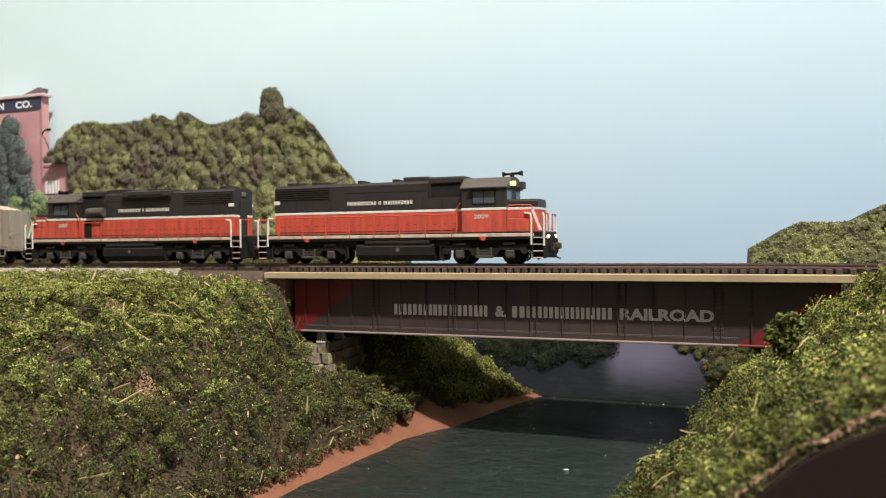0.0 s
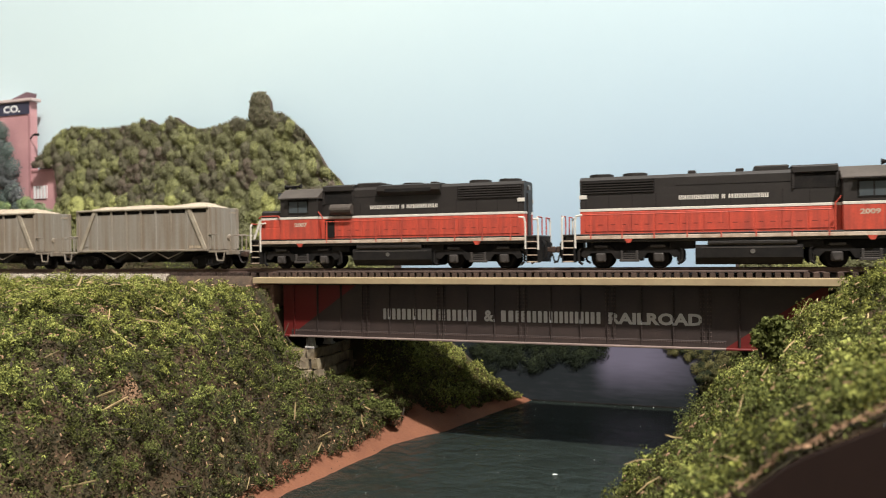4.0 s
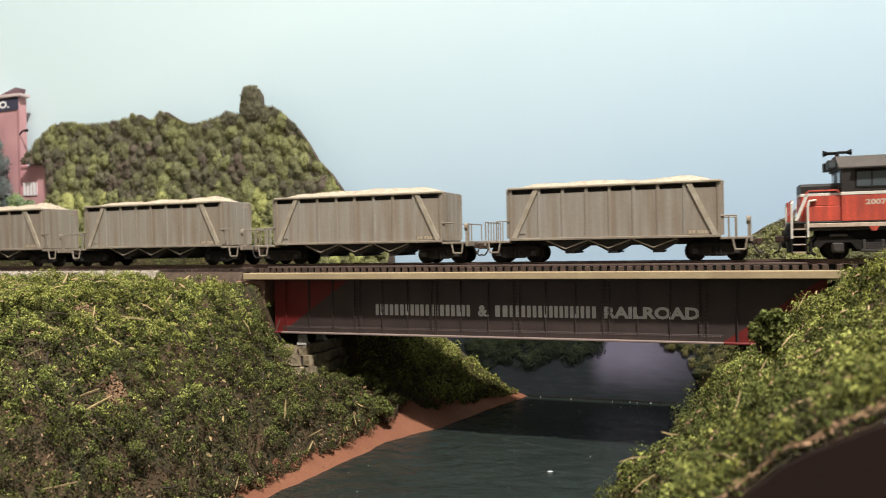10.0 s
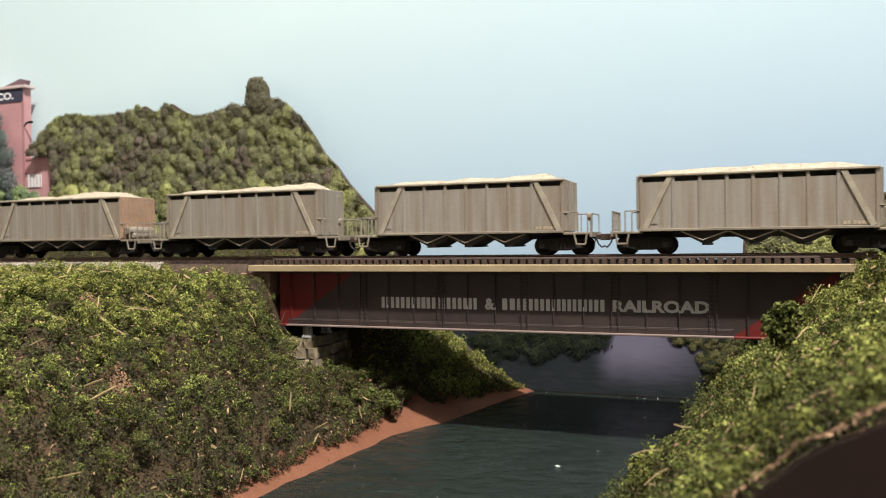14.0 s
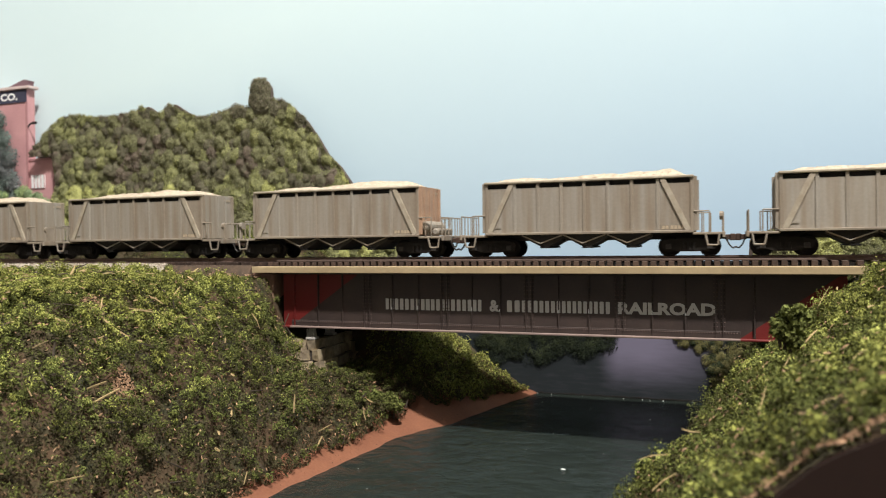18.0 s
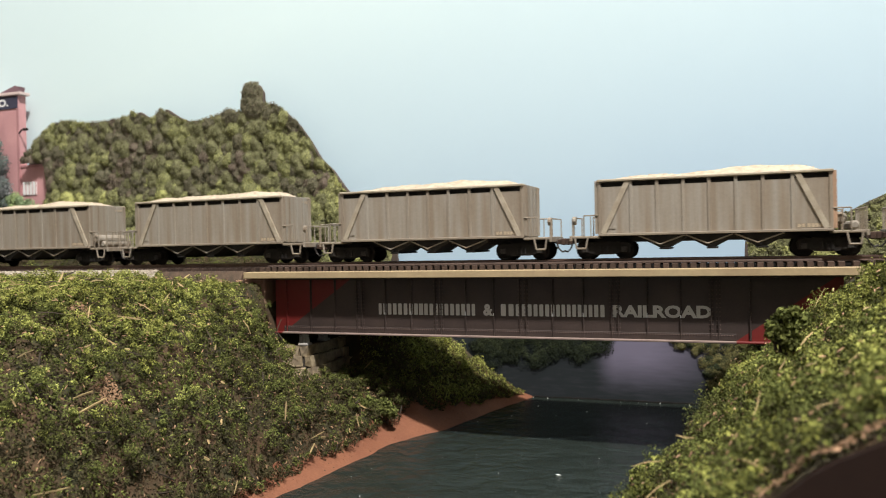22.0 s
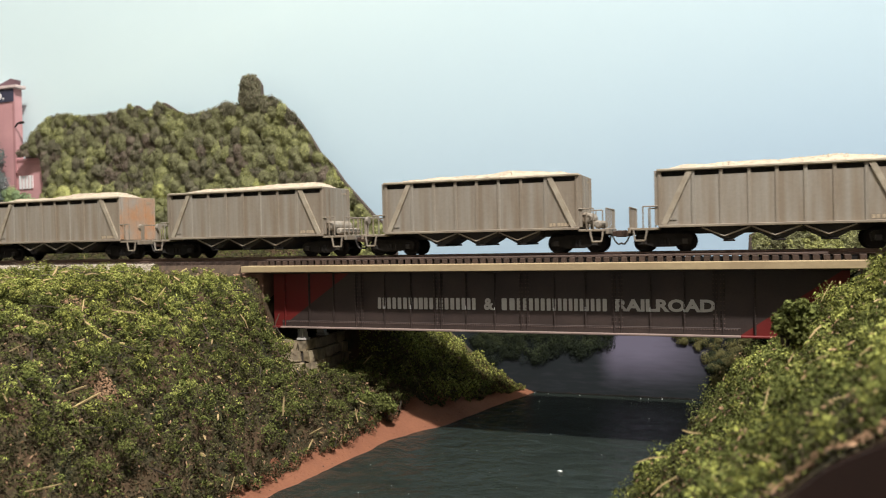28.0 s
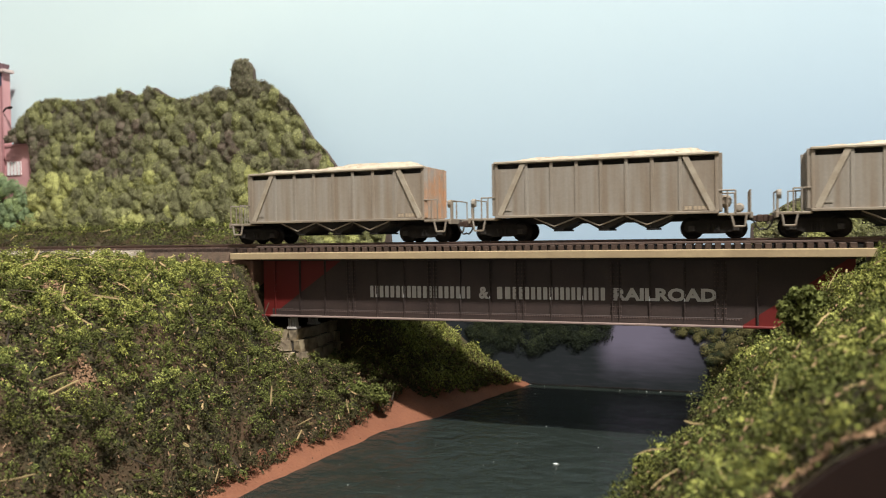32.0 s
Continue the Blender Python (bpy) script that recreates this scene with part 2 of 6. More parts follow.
def sky_material():
    m = bpy.data.materials.new("pale_blue_sky_paint")
    m.use_nodes = True
    n, l = m.node_tree.nodes, m.node_tree.links
    b = n["Principled BSDF"]
    b.inputs["Roughness"].default_value = 0.9
    co, sep = n.new("ShaderNodeTexCoord"), n.new("ShaderNodeSeparateXYZ")
    l.new(co.outputs["Object"], sep.inputs[0])
    r = n.new("ShaderNodeMapRange")
    r.inputs["From Min"].default_value, r.inputs["From Max"].default_value = 1.0 * U, 3.6 * U
    l.new(sep.outputs["Z"], r.inputs["Value"])
    no = n.new("ShaderNodeTexNoise")
    no.inputs["Scale"].default_value, no.inputs["Detail"].default_value = 5, 3
    l.new(co.outputs["Object"], no.inputs["Vector"])
    ad = n.new("ShaderNodeMath")
    ad.operation = "MULTIPLY_ADD"
    ad.inputs[1].default_value, ad.inputs[2].default_value = 0.25, -0.125
    l.new(no.outputs["Fac"], ad.inputs[0])
    su = n.new("ShaderNodeMath")
    l.new(r.outputs["Result"], su.inputs[0]), l.new(ad.outputs[0], su.inputs[1])
    west = n.new("ShaderNodeMath")
    west.operation = "MULTIPLY_ADD"
    west.inputs[1].default_value, west.inputs[2].default_value = -0.07 / U, 0.02
    l.new(sep.outputs["X"], west.inputs[0])
    both_ways = n.new("ShaderNodeMath")
    l.new(su.outputs[0], both_ways.inputs[0]), l.new(west.outputs[0], both_ways.inputs[1])
    su = both_ways
    cr = n.new("ShaderNodeValToRGB")
    cr.color_ramp.elements[0].color = (0.445, 0.60, 0.74, 1)
    cr.color_ramp.elements[1].color = (0.67, 0.825, 0.855, 1)
    l.new(su.outputs[0], cr.inputs["Fac"])
    l.new(cr.outputs["Color"], b.inputs["Base Color"])
    return m


M_SKY = sky_material()


def water_material(name, base, rough, ripple):
    m = bpy.data.materials.new(name)
    m.use_nodes = True
    n, l = m.node_tree.nodes, m.node_tree.links
    b = n["Principled BSDF"]
    b.inputs["Roughness"].default_value = rough
    b.inputs["Specular IOR Level"].default_value = 0.25
    co, mp = n.new("ShaderNodeTexCoord"), n.new("ShaderNodeMapping")
    mp.inputs["Scale"].default_value = (1.0, 1.25, 1.0)
    l.new(co.outputs["Object"], mp.inputs["Vector"])
    wide, no = n.new("ShaderNodeTexNoise"), n.new("ShaderNodeTexNoise")
    wide.inputs["Scale"].default_value, wide.inputs["Detail"].default_value = 25, 4
    no.inputs["Scale"].default_value, no.inputs["Detail"].default_value = 70, 4
    no.inputs["Distortion"].default_value = 0.5
    for x in (wide, no):
        l.new(mp.outputs["Vector"], x.inputs["Vector"])
    mix = n.new("ShaderNodeMix")
    mix.data_type = "RGBA"
    mix.inputs["A"].default_value, mix.inputs["B"].default_value = (*base, 1), (*[v * 0.6 for v in base], 1)
    l.new(wide.outputs["Fac"], mix.inputs["Factor"])
    l.new(mix.outputs["Result"], b.inputs["Base Color"])
    bp = n.new("ShaderNodeBump")
    bp.inputs["Strength"].default_value, bp.inputs["Distance"].default_value = ripple, 0.0036
    l.new(no.outputs["Fac"], bp.inputs["Height"])
    l.new(bp.outputs["Normal"], b.inputs["Normal"])
    return m


M_WATER = water_material("dark_green_river_resin", (0.022, 0.0295, 0.025), 0.27, 0.9)


def print_material():
    """A printed photograph of a far river: pale in its middle, dark towards its banks."""
    m = bpy.data.materials.new("printed_river_distance")
    m.use_nodes = True
    n, l = m.node_tree.nodes, m.node_tree.links
    b = n["Principled BSDF"]
    b.inputs["Roughness"].default_value = 0.8
    b.inputs["Specular IOR Level"].default_value = 0.08
    co, sep = n.new("ShaderNodeTexCoord"), n.new("ShaderNodeSeparateXYZ")
    l.new(co.outputs["Object"], sep.inputs[0])

    def ramp_of(axis, lo, hi):
        r = n.new("ShaderNodeMapRange")
        r.interpolation_type = "SMOOTHSTEP"
        r.inputs["From Min"].default_value, r.inputs["From Max"].default_value = lo * U, hi * U
        l.new(sep.outputs[axis], r.inputs["Value"])
        return r.outputs["Result"]

    def times(p, q):
        r = n.new("ShaderNodeMath")
        r.operation = "MULTIPLY"
        l.new(p, r.inputs[0]), l.new(q, r.inputs[1])
        return r.outputs[0]

    pale = times(times(ramp_of("X", 1.10, 1.29), ramp_of("X", 2.20, 1.45)), ramp_of("Z", 0.0, 0.40))
    no, m2 = n.new("ShaderNodeTexNoise"), n.new("ShaderNodeMapping")
    m2.inputs["Scale"].default_value = (60, 1, 400)
    no.inputs["Scale"].default_value, no.inputs["Detail"].default_value = 1.0, 4
    l.new(co.outputs["Object"], m2.inputs["Vector"]), l.new(m2.outputs["Vector"], no.inputs["Vector"])
    ad = n.new("ShaderNodeMath")
    ad.operation = "MULTIPLY_ADD"
    ad.inputs[1].default_value, ad.inputs[2].default_value = 0.3, -0.15
    l.new(no.outputs["Fac"], ad.inputs[0])
    su = n.new("ShaderNodeMath")
    l.new(pale, su.inputs[0]), l.new(ad.outputs[0], su.inputs[1])
    cr = n.new("ShaderNodeValToRGB")
    cr.color_ramp.elements[0].position, cr.color_ramp.elements[0].color = 0.0, (0.026, 0.031, 0.034, 1)
    cr.color_ramp.elements[1].position, cr.color_ramp.elements[1].color = 0.95, (0.185, 0.170, 0.235, 1)
    l.new(su.outputs[0], cr.inputs["Fac"])
    l.new(cr.outputs["Color"], b.inputs["Base Color"])
    return m


M_PRINT = print_material()
M_PRINTLEAF = [mat("printed_bank_dark", (0.030, 0.038, 0.024), 0.9, spec=0.08, vary=0.3, grain=500, stain=60, bump=0, island=0.2),
               mat("printed_bank_green", (0.056, 0.068, 0.036), 0.9, spec=0.08, vary=0.3, grain=500, stain=60, bump=0, island=0.2),
               mat("printed_bank_tan", (0.19, 0.175, 0.075), 0.9, spec=0.08, vary=0.3, grain=500, stain=60, bump=0, island=0.3)]
M_BACKWALL = mat("pinkish_brown_stone", (0.26, 0.15, 0.11), 0.9, vary=0.2, grain=500, stain=90, bump=0.4)
M_FOAM = mat("white_water_foam", (0.75, 0.78, 0.75), 0.6, vary=0.1, bump=0)
M_TWIG = mat("dark_twig", (0.06, 0.045, 0.03), 0.9, vary=0.3, bump=0.1)
M_CHIP = mat("pinkish_tan_leaf_litter", (0.36, 0.22, 0.13), 0.9, vary=0.3, grain=900, stain=200, bump=0, island=0.4)
M_FARROCK = mat("reddish_rubble", (0.26, 0.13, 0.08), 0.9, vary=0.3, grain=600, stain=100, bump=0.4)


# ---- mesh helpers ----
class G:
    """Vertices, faces and a material number for each face."""

    def __init__(self):
        self.v, self.f, self.m = [], [], []

    def add(self, verts, faces, m=0):
        k = len(self.v)
        self.v += verts
        self.f += [tuple(i + k for i in f) for f in faces]
        self.m += [m] * len(faces)
        return self

    def box(self, x0, x1, y0, y1, z0, z1, c=0.0, m=0):
        """A box with its edges cut back by c."""
        if c <= 0:
            v = [(x, y, z) for x in (x0, x1) for y in (y0, y1) for z in (z0, z1)]
            return self.add(v, [(0, 1, 3, 2), (4, 6, 7, 5), (0, 4, 5, 1), (2, 3, 7, 6), (0, 2, 6, 4), (1, 5, 7, 3)], m)
        c = min(c, (x1 - x0) * 0.45, (y1 - y0) * 0.45, (z1 - z0) * 0.45)
        v, idx = [], {}
        for i, x in enumerate((x0, x1)):
            for j, y in enumerate((y0, y1)):
                for k, z in enumerate((z0, z1)):
                    sx, sy, sz = (1 - 2 * i) * c, (1 - 2 * j) * c, (1 - 2 * k) * c
                    for a, p in enumerate(((x, y + sy, z + sz), (x + sx, y, z + sz), (x + sx, y + sy, z))):
                        idx[i, j, k, a] = len(v)
                        v.append(p)
        f = []
        for i in (0, 1):
            q = [(i, 0, 0, 0), (i, 0, 1, 0), (i, 1, 1, 0), (i, 1, 0, 0)]
            f.append([idx[a] for a in (q if i == 0 else q[::-1])])
            q = [(0, i, 0, 1), (1, i, 0, 1), (1, i, 1, 1), (0, i, 1, 1)]
            f.append([idx[a] for a in (q if i == 0 else q[::-1])])
            q = [(0, 0, i, 2), (0, 1, i, 2), (1, 1, i, 2), (1, 0, i, 2)]
            f.append([idx[a] for a in (q if i == 0 else q[::-1])])
        for j in (0, 1):
            for k in (0, 1):
                f.append([idx[0, j, k, 1], idx[1, j, k, 1], idx[1, j, k, 2], idx[0, j, k, 2]])
                f.append([idx[j, 0, k, 0], idx[j, 1, k, 0], idx[j, 1, k, 2], idx[j, 0, k, 2]])
                f.append([idx[j, k, 0, 0], idx[j, k, 1, 0], idx[j, k, 1, 1], idx[j, k, 0, 1]])
        for i in (0, 1):
            for j in (0, 1):
                for k in (0, 1):
                    f.append([idx[i, j, k, a] for a in (0, 1, 2)])
        return self.add(v, f, m)

    def prism(self, pts, axis, a0, a1, m=0):
        """A closed outline of (u, w) drawn out along one axis: x (y, z), y (x, z) or z (x, y)."""
        def at(p, a):
            return {"x": (a, p[0], p[1]), "y": (p[0], a, p[1]), "z": (p[0], p[1], a)}[axis]
        n = len(pts)
        v = [at(p, a0) for p in pts] + [at(p, a1) for p in pts]
        f = [tuple(range(n))[::-1], tuple(range(n, 2 * n))] + [(i, (i + 1) % n, n + (i + 1) % n, n + i) for i in range(n)]
        return self.add(v, f, m)

    def tube(self, p0, p1, r, n=6, m=0, r1=None):
        p0, p1 = Vector(p0), Vector(p1)
        d = (p1 - p0).normalized()
        a = d.orthogonal().normalized()
        b = d.cross(a)
        v = []
        for p, q in ((p0, r), (p1, r if r1 is None else r1)):
            v += [tuple(p + q * (math.cos(2 * math.pi * i / n) * a + math.sin(2 * math.pi * i / n) * b)) for i in range(n)]
        f = [tuple(range(n))[::-1], tuple(range(n, 2 * n))] + [(i, (i + 1) % n, n + (i + 1) % n, n + i) for i in range(n)]
        return self.add(v, f, m)

    def wire(self, pts, r, n=5, m=0):
        for p, q in zip(pts, pts[1:]):
            self.tube(p, q, r, n, m)
        return self

    def mesh(self, name, mats, scale=1.0, smooth=False):
        d = bpy.data.meshes.new(name)
        d.from_pydata([(x * scale, y * scale, z * scale) for x, y, z in self.v], [], self.f)
        for mt in (mats if isinstance(mats, list) else [mats]):
            d.materials.append(mt)
        if any(self.m):
            d.polygons.foreach_set("material_index", self.m)
        if smooth:
            d.polygons.foreach_set("use_smooth", [True] * len(d.polygons))
        b = bmesh.new()
        b.from_mesh(d)
        if len(d.polygons) < 4000:
            bmesh.ops.recalc_face_normals(b, faces=b.faces)
        b.to_mesh(d)
        b.free()
        return d


def part(name, g, material, parent=None, label="", scale=U, smooth=False, at=None):
    """Links g as one mesh object under a thing or a part."""
    ob = new(name, g.mesh(name, material, scale, smooth))
    ob.parent = parent
    if at:
        ob.location = [c * scale for c in at]
    if label:
        ob["label"] = label
    return ob


def thing(name, label, category, group="", kind="", at=(0, 0, 0)):
    ob = new(name)
    ob.empty_display_size = 0.01
    ob.location = [c * U for c in at]
    return tagged(ob, label, category, group, kind)


def text_mesh(s, size, material, extrude=0.0):
    """A mesh of lettering in the built-in font, standing in the xz plane and facing -y."""
    c = bpy.data.curves.new("lettering", "FONT")
    c.body, c.size, c.extrude, c.offset, c.resolution_u = s, size, extrude, size * 0.044, 3
    o = new("lettering", c)
    d = bpy.data.meshes.new_from_object(o.evaluated_get(bpy.context.evaluated_depsgraph_get()))
    bpy.data.objects.remove(o)
    d.transform(Matrix.Rotation(math.pi / 2, 4, "X"))
    d.materials.clear()
    d.materials.append(material)
    return d


def fit_text(name, s, x0, x1, z0, z1, y, material, parent, scale=U, turn=False):
    """Lettering stretched to fill a box on a face that looks to -y (or +y when turned)."""
    d = text_mesh(s, 1.0, material)
    co = np.empty(len(d.vertices) * 3)
    d.vertices.foreach_get("co", co)
    co = co.reshape(-1, 3)
    lo, hi = co.min(0), co.max(0)
    k = np.array([(x1 - x0) / (hi[0] - lo[0]), 1, (z1 - z0) / (hi[2] - lo[2])])
    co = (co - lo) * k
    co[:, 1] = 0
    co += (x0, y, z0)
    if turn:
        co[:, 0] = x0 + x1 - co[:, 0]
        d.flip_normals()
    d.vertices.foreach_set("co", (co * scale).ravel())
    ob = new(name, d)
    ob.parent = parent
    return ob


def letter_bars(g, x0, x1, z0, z1, y, widths, gap=0.22):
    """A run of plain upright bars, one a letter; 0 leaves a space."""
    total = sum(w if w else 0.55 for w in widths)
    k = (x1 - x0) / total
    x = x0
    for wd in widths:
        step = (wd if wd else 0.55) * k
        if wd:
            a, b, h = x + step * gap * 0.5, x + step * (1 - gap * 0.5), (z1 - z0)
            c = min(b - a, h) * 0.06
            for p, q in ((a, a + (b - a) * 0.40), (b - (b - a) * 0.40, b)) if wd > 0.6 else ((a, b),):
                g.add([(p + c, y, z0), (q - c, y, z0), (q, y, z0 + c), (q, y, z1 - c), (q - c, y, z1), (p + c, y, z1), (p, y, z1 - c), (p, y, z0 + c)], [tuple(range(8))])
        x += step
    return g


WORD_A = [0.9, 1, 1.05, 1, 0.45, 1, 0.9, 1.05, 1, 0.9]
WORD_B = [1.35, 1.05, 1, 1, 0.9, 0.9, 0.9, 0.9, 1]

# ---- the ground ----
def lerp_table(table, v):
    for (a, p), (b, q) in zip(table, table[1:]):
        if v <= b:
            return p + (q - p) * max(0.0, v - a) / (b - a)
    return table[-1][1]


LEFT_SHORE = [(-2.6, -0.20), (-1.37, -0.03), (-0.72, 0.06), (-0.11, 0.134), (0.31, 0.322), (1.33, 0.594), (1.5, 0.64)]
RIGHT_SHORE = [(-2.6, 1.66), (-1.9, 1.60), (-1.5, 1.66), (-1.2, 1.75), (-0.9, 1.81), (-0.5, 1.83), (0.0, 1.85), (1.5, 2.0)]
LEFT_RISE = [(-9, -0.12), (-0.3, -0.10), (0, 0.0), (0.12, 0.07), (0.2, 0.24), (0.4, 0.53), (0.5, 0.69), (0.75, 0.85), (1.0, 0.96), (1.3, 0.985), (9, 0.985)]
LEFT_NOSE = [(-9, -0.12), (-0.3, -0.10), (0, 0.0), (0.12, 0.065), (0.2, 0.16), (0.3, 0.235), (0.40, 0.29), (0.46, 0.345), (0.523, 0.44), (0.584, 0.565), (0.667, 0.68), (0.77, 0.84), (0.835, 0.955), (1.0, 0.985), (9, 0.985)]
LEFT_BACK = [(-9, -0.12), (-0.3, -0.10), (0, 0.0), (0.11, 0.035), (0.29, 0.15), (0.43, 0.27), (0.60, 0.39), (0.75, 0.53), (1.1, 0.80), (1.5, 0.985), (9, 0.985)]
BEACH = [(-2.6, 0.05), (-1.2, 0.06), (-0.8, 0.11), (-0.5, 0.08), (-0.15, 0.13), (0.1, 0.17), (0.3, 0.24), (0.6, 0.13), (1.17, 0.12), (1.4, 0.06), (1.5, 0.05)]
RIGHT_NEAR = [(-9, -0.12), (-0.3, -0.10), (0, 0.0), (0.19, 0.29), (0.28, 0.38), (0.61, 0.66), (0.87, 0.79), (1.14, 0.95), (1.44, 1.09), (2.2, 1.24), (30, 1.3)]
RIGHT_FAR = [(-9, -0.12), (-0.3, -0.10), (0, 0.0), (0.10, 0.13), (0.22, 0.32), (0.30, 0.45), (0.49, 0.66), (0.71, 0.84), (0.87, 0.97), (1.0, 1.05), (1.36, 1.16), (2.2, 1.26), (30, 1.3)]


def smooth(a, b, v):
    v = min(1.0, max(0.0, (v - a) / (b - a)))
    return v * v * (3 - 2 * v)


def ground_z(x, y):
    wave = 0.022 * noise.noise((0.3, y * 5, 2)) + 0.012 * noise.noise((0.7, y * 13, 5))
    left, right = lerp_table(LEFT_SHORE, y) + wave - x, x - lerp_table(RIGHT_SHORE, y)
    if left > right:
        nose, back = smooth(-1.0, -0.45, y), smooth(0.55, 1.0, y)
        z = lerp_table(LEFT_RISE, left) * (1 - nose) + lerp_table(LEFT_NOSE, left) * nose
        z += (lerp_table(LEFT_BACK, left) - z) * back
        z -= 0.10 * smooth(-1.2, -2.6, y) * smooth(0.2, 0.6, left)
        if x > -0.86:
            under = 0.04 + 0.27 * smooth(0.05, 0.50, left)
            z += (min(z, under) - z) * smooth(-0.46, -0.16, y) * smooth(0.62, 0.50, y) * smooth(-0.84, -0.70, x)
        z += 0.27 * smooth(0.5, 1.15, y) * smooth(1.3, 2.0, left)
        rough = smooth(0.12, 0.3, left)
    else:
        far = smooth(-1.7, -1.0, y)
        z = lerp_table(RIGHT_NEAR, right) * (1 - far) + lerp_table(RIGHT_FAR, right) * far
        z += 0.07 * smooth(-2.1, -2.6, y) * smooth(0.15, 0.6, right)
        z -= (z - min(z, 0.99)) * smooth(-0.60, -0.28, y)
        if x < 2.62:
            under = 0.30 * smooth(0.0, 0.6, right)
            z += (min(z, under) - z) * smooth(-0.25, -0.05, y) * smooth(0.62, 0.45, y)
        z += 0.25 * smooth(0.5, 1.2, y) * smooth(0.8, 1.6, right)
        rough = smooth(0.0, 0.3, right) * smooth(-2.6, -2.2, y)
    rough *= 1 - 0.75 * smooth(0.86, 0.98, z) * smooth(2.7, 2.4, x)
    rough *= 1 - smooth(0.55, 0.35, abs(y - TRACK_Y)) * smooth(0.9, 1.0, z)
    return z + rough * (0.05 * noise.noise((x * 3.1, y * 3.1, 1)) + 0.035 * noise.noise((x * 8, y * 8, 4)))


def grid_steps(lo, hi, fine_lo, fine_hi, coarse, fine):
    out = list(np.arange(lo, fine_lo, coarse)) + list(np.arange(fine_lo, fine_hi, fine)) + list(np.arange(fine_hi, hi + coarse * 0.5, coarse))
    return out


def build_ground():
    xs = grid_steps(-24.0, 26.0, -3.0, 3.6, 0.5, 0.04)
    ys = list(np.arange(-2.6, 1.501, 0.041))
    g = G()
    v = [(x, y, ground_z(x, y)) for x in xs for y in ys]
    n = len(ys)
    f, m = [], []
    for i in range(len(xs) - 1):
        for j in range(n - 1):
            f.append((i * n + j, (i + 1) * n + j, (i + 1) * n + j + 1, i * n + j + 1))
            x, y = xs[i], ys[j]
            d = lerp_table(LEFT_SHORE, y) - x
            m.append(1 if -0.3 < d < lerp_table(BEACH, y) + 0.05 + 0.04 * noise.noise((x * 5, y * 5, 9)) else 0)
    g.v, g.f, g.m = v, f, m
    ob = part("ground", g, [M_SOIL, M_CLAY], smooth=True)
    return tagged(ob, "dark soil banks with a red clay beach beside the river", "ground", kind="structure")


build_ground()
w = G()
w.add([(-1.2, -2.6, 0), (2.6, -2.6, 0), (2.6, 1.5, 0), (-1.2, 1.5, 0)], [(0, 1, 2, 3)])
tagged(part("water", w, M_WATER), "dark green glossy resin river with small ripples", "river", kind="structure")

fas = G()
fx = list(np.arange(1.45, 3.61, 0.05)) + [6, 12, 26]
fas_v = [(x, -2.601, ground_z(x, -2.6) - 0.003) for x in fx] + [(x, -2.601, -1.6) for x in fx]
fas.add(fas_v + [(x, -2.625, z) for x, y, z in fas_v],
        [(i, i + 1, len(fx) + i + 1, len(fx) + i) for i in range(len(fx) - 1)]
        + [(2 * len(fx) + i, 3 * len(fx) + i, 3 * len(fx) + i + 1, 2 * len(fx) + i + 1) for i in range(len(fx) - 1)]
        + [(i, 2 * len(fx) + i, 2 * len(fx) + i + 1, i + 1) for i in range(len(fx) - 1)]
        + [(0, len(fx), 3 * len(fx), 2 * len(fx))])
tagged(part("fascia_board", fas, M_FASCIA), "dark brown painted fascia board along the layout edge", "fascia", kind="structure")

# ---- backdrop ----
sky = G()
sky.box(-26, 28, 1.52, 1.62, -2, 9)
tagged(part("backdrop", sky, M_SKY), "pale blue painted sky backdrop behind the layout", "backdrop", kind="structure")


def leaves(c, lean, size, rng, spread=0.8, slim=0.5):
    """Small bent leaves at the rows of c, each turned at random about the way in lean: corners and quads."""
    n = len(c)
    d = lean + rng.uniform(-spread, spread, (n, 3))
    d /= np.linalg.norm(d, axis=1, keepdims=True)
    a = np.cross(d, rng.normal(size=(n, 3)))
    a /= np.linalg.norm(a, axis=1, keepdims=True)
    b = np.cross(d, a)
    s = np.asarray(size).reshape(-1, 1)
    w = rng.uniform(slim, slim + 0.4, (n, 1))
    v = np.stack([c - a * s, c - b * s * w * 0.8 + d * s * 0.3, c + a * s, c + b * s * w], 1).reshape(-1, 3)
    return v, np.arange(4 * n).reshape(-1, 4)


def quads(name, v, f, m, materials, parent=None, label=""):
    """One mesh of many quads from arrays, in layout units."""
    d = bpy.data.meshes.new(name)
    d.vertices.add(len(v))
    d.vertices.foreach_set("co", (np.asarray(v) * U).ravel())
    d.loops.add(f.size)
    d.loops.foreach_set("vertex_index", f.ravel().astype(np.int32))
    d.polygons.add(len(f))
    d.polygons.foreach_set("loop_start", np.arange(0, f.size, 4, dtype=np.int32))
    for mt in materials:
        d.materials.append(mt)
    d.polygons.foreach_set("material_index", np.asarray(m, dtype=np.int32))
    d.update(calc_edges=True)
    ob = new(name, d)
    ob.parent = parent
    if label:
        ob["label"] = label
    return ob


NEXT_TONE = {0: (1, 4), 1: (0, 2), 2: (1, 3), 3: (2, 2), 4: (0, 1), 5: (5, 5)}


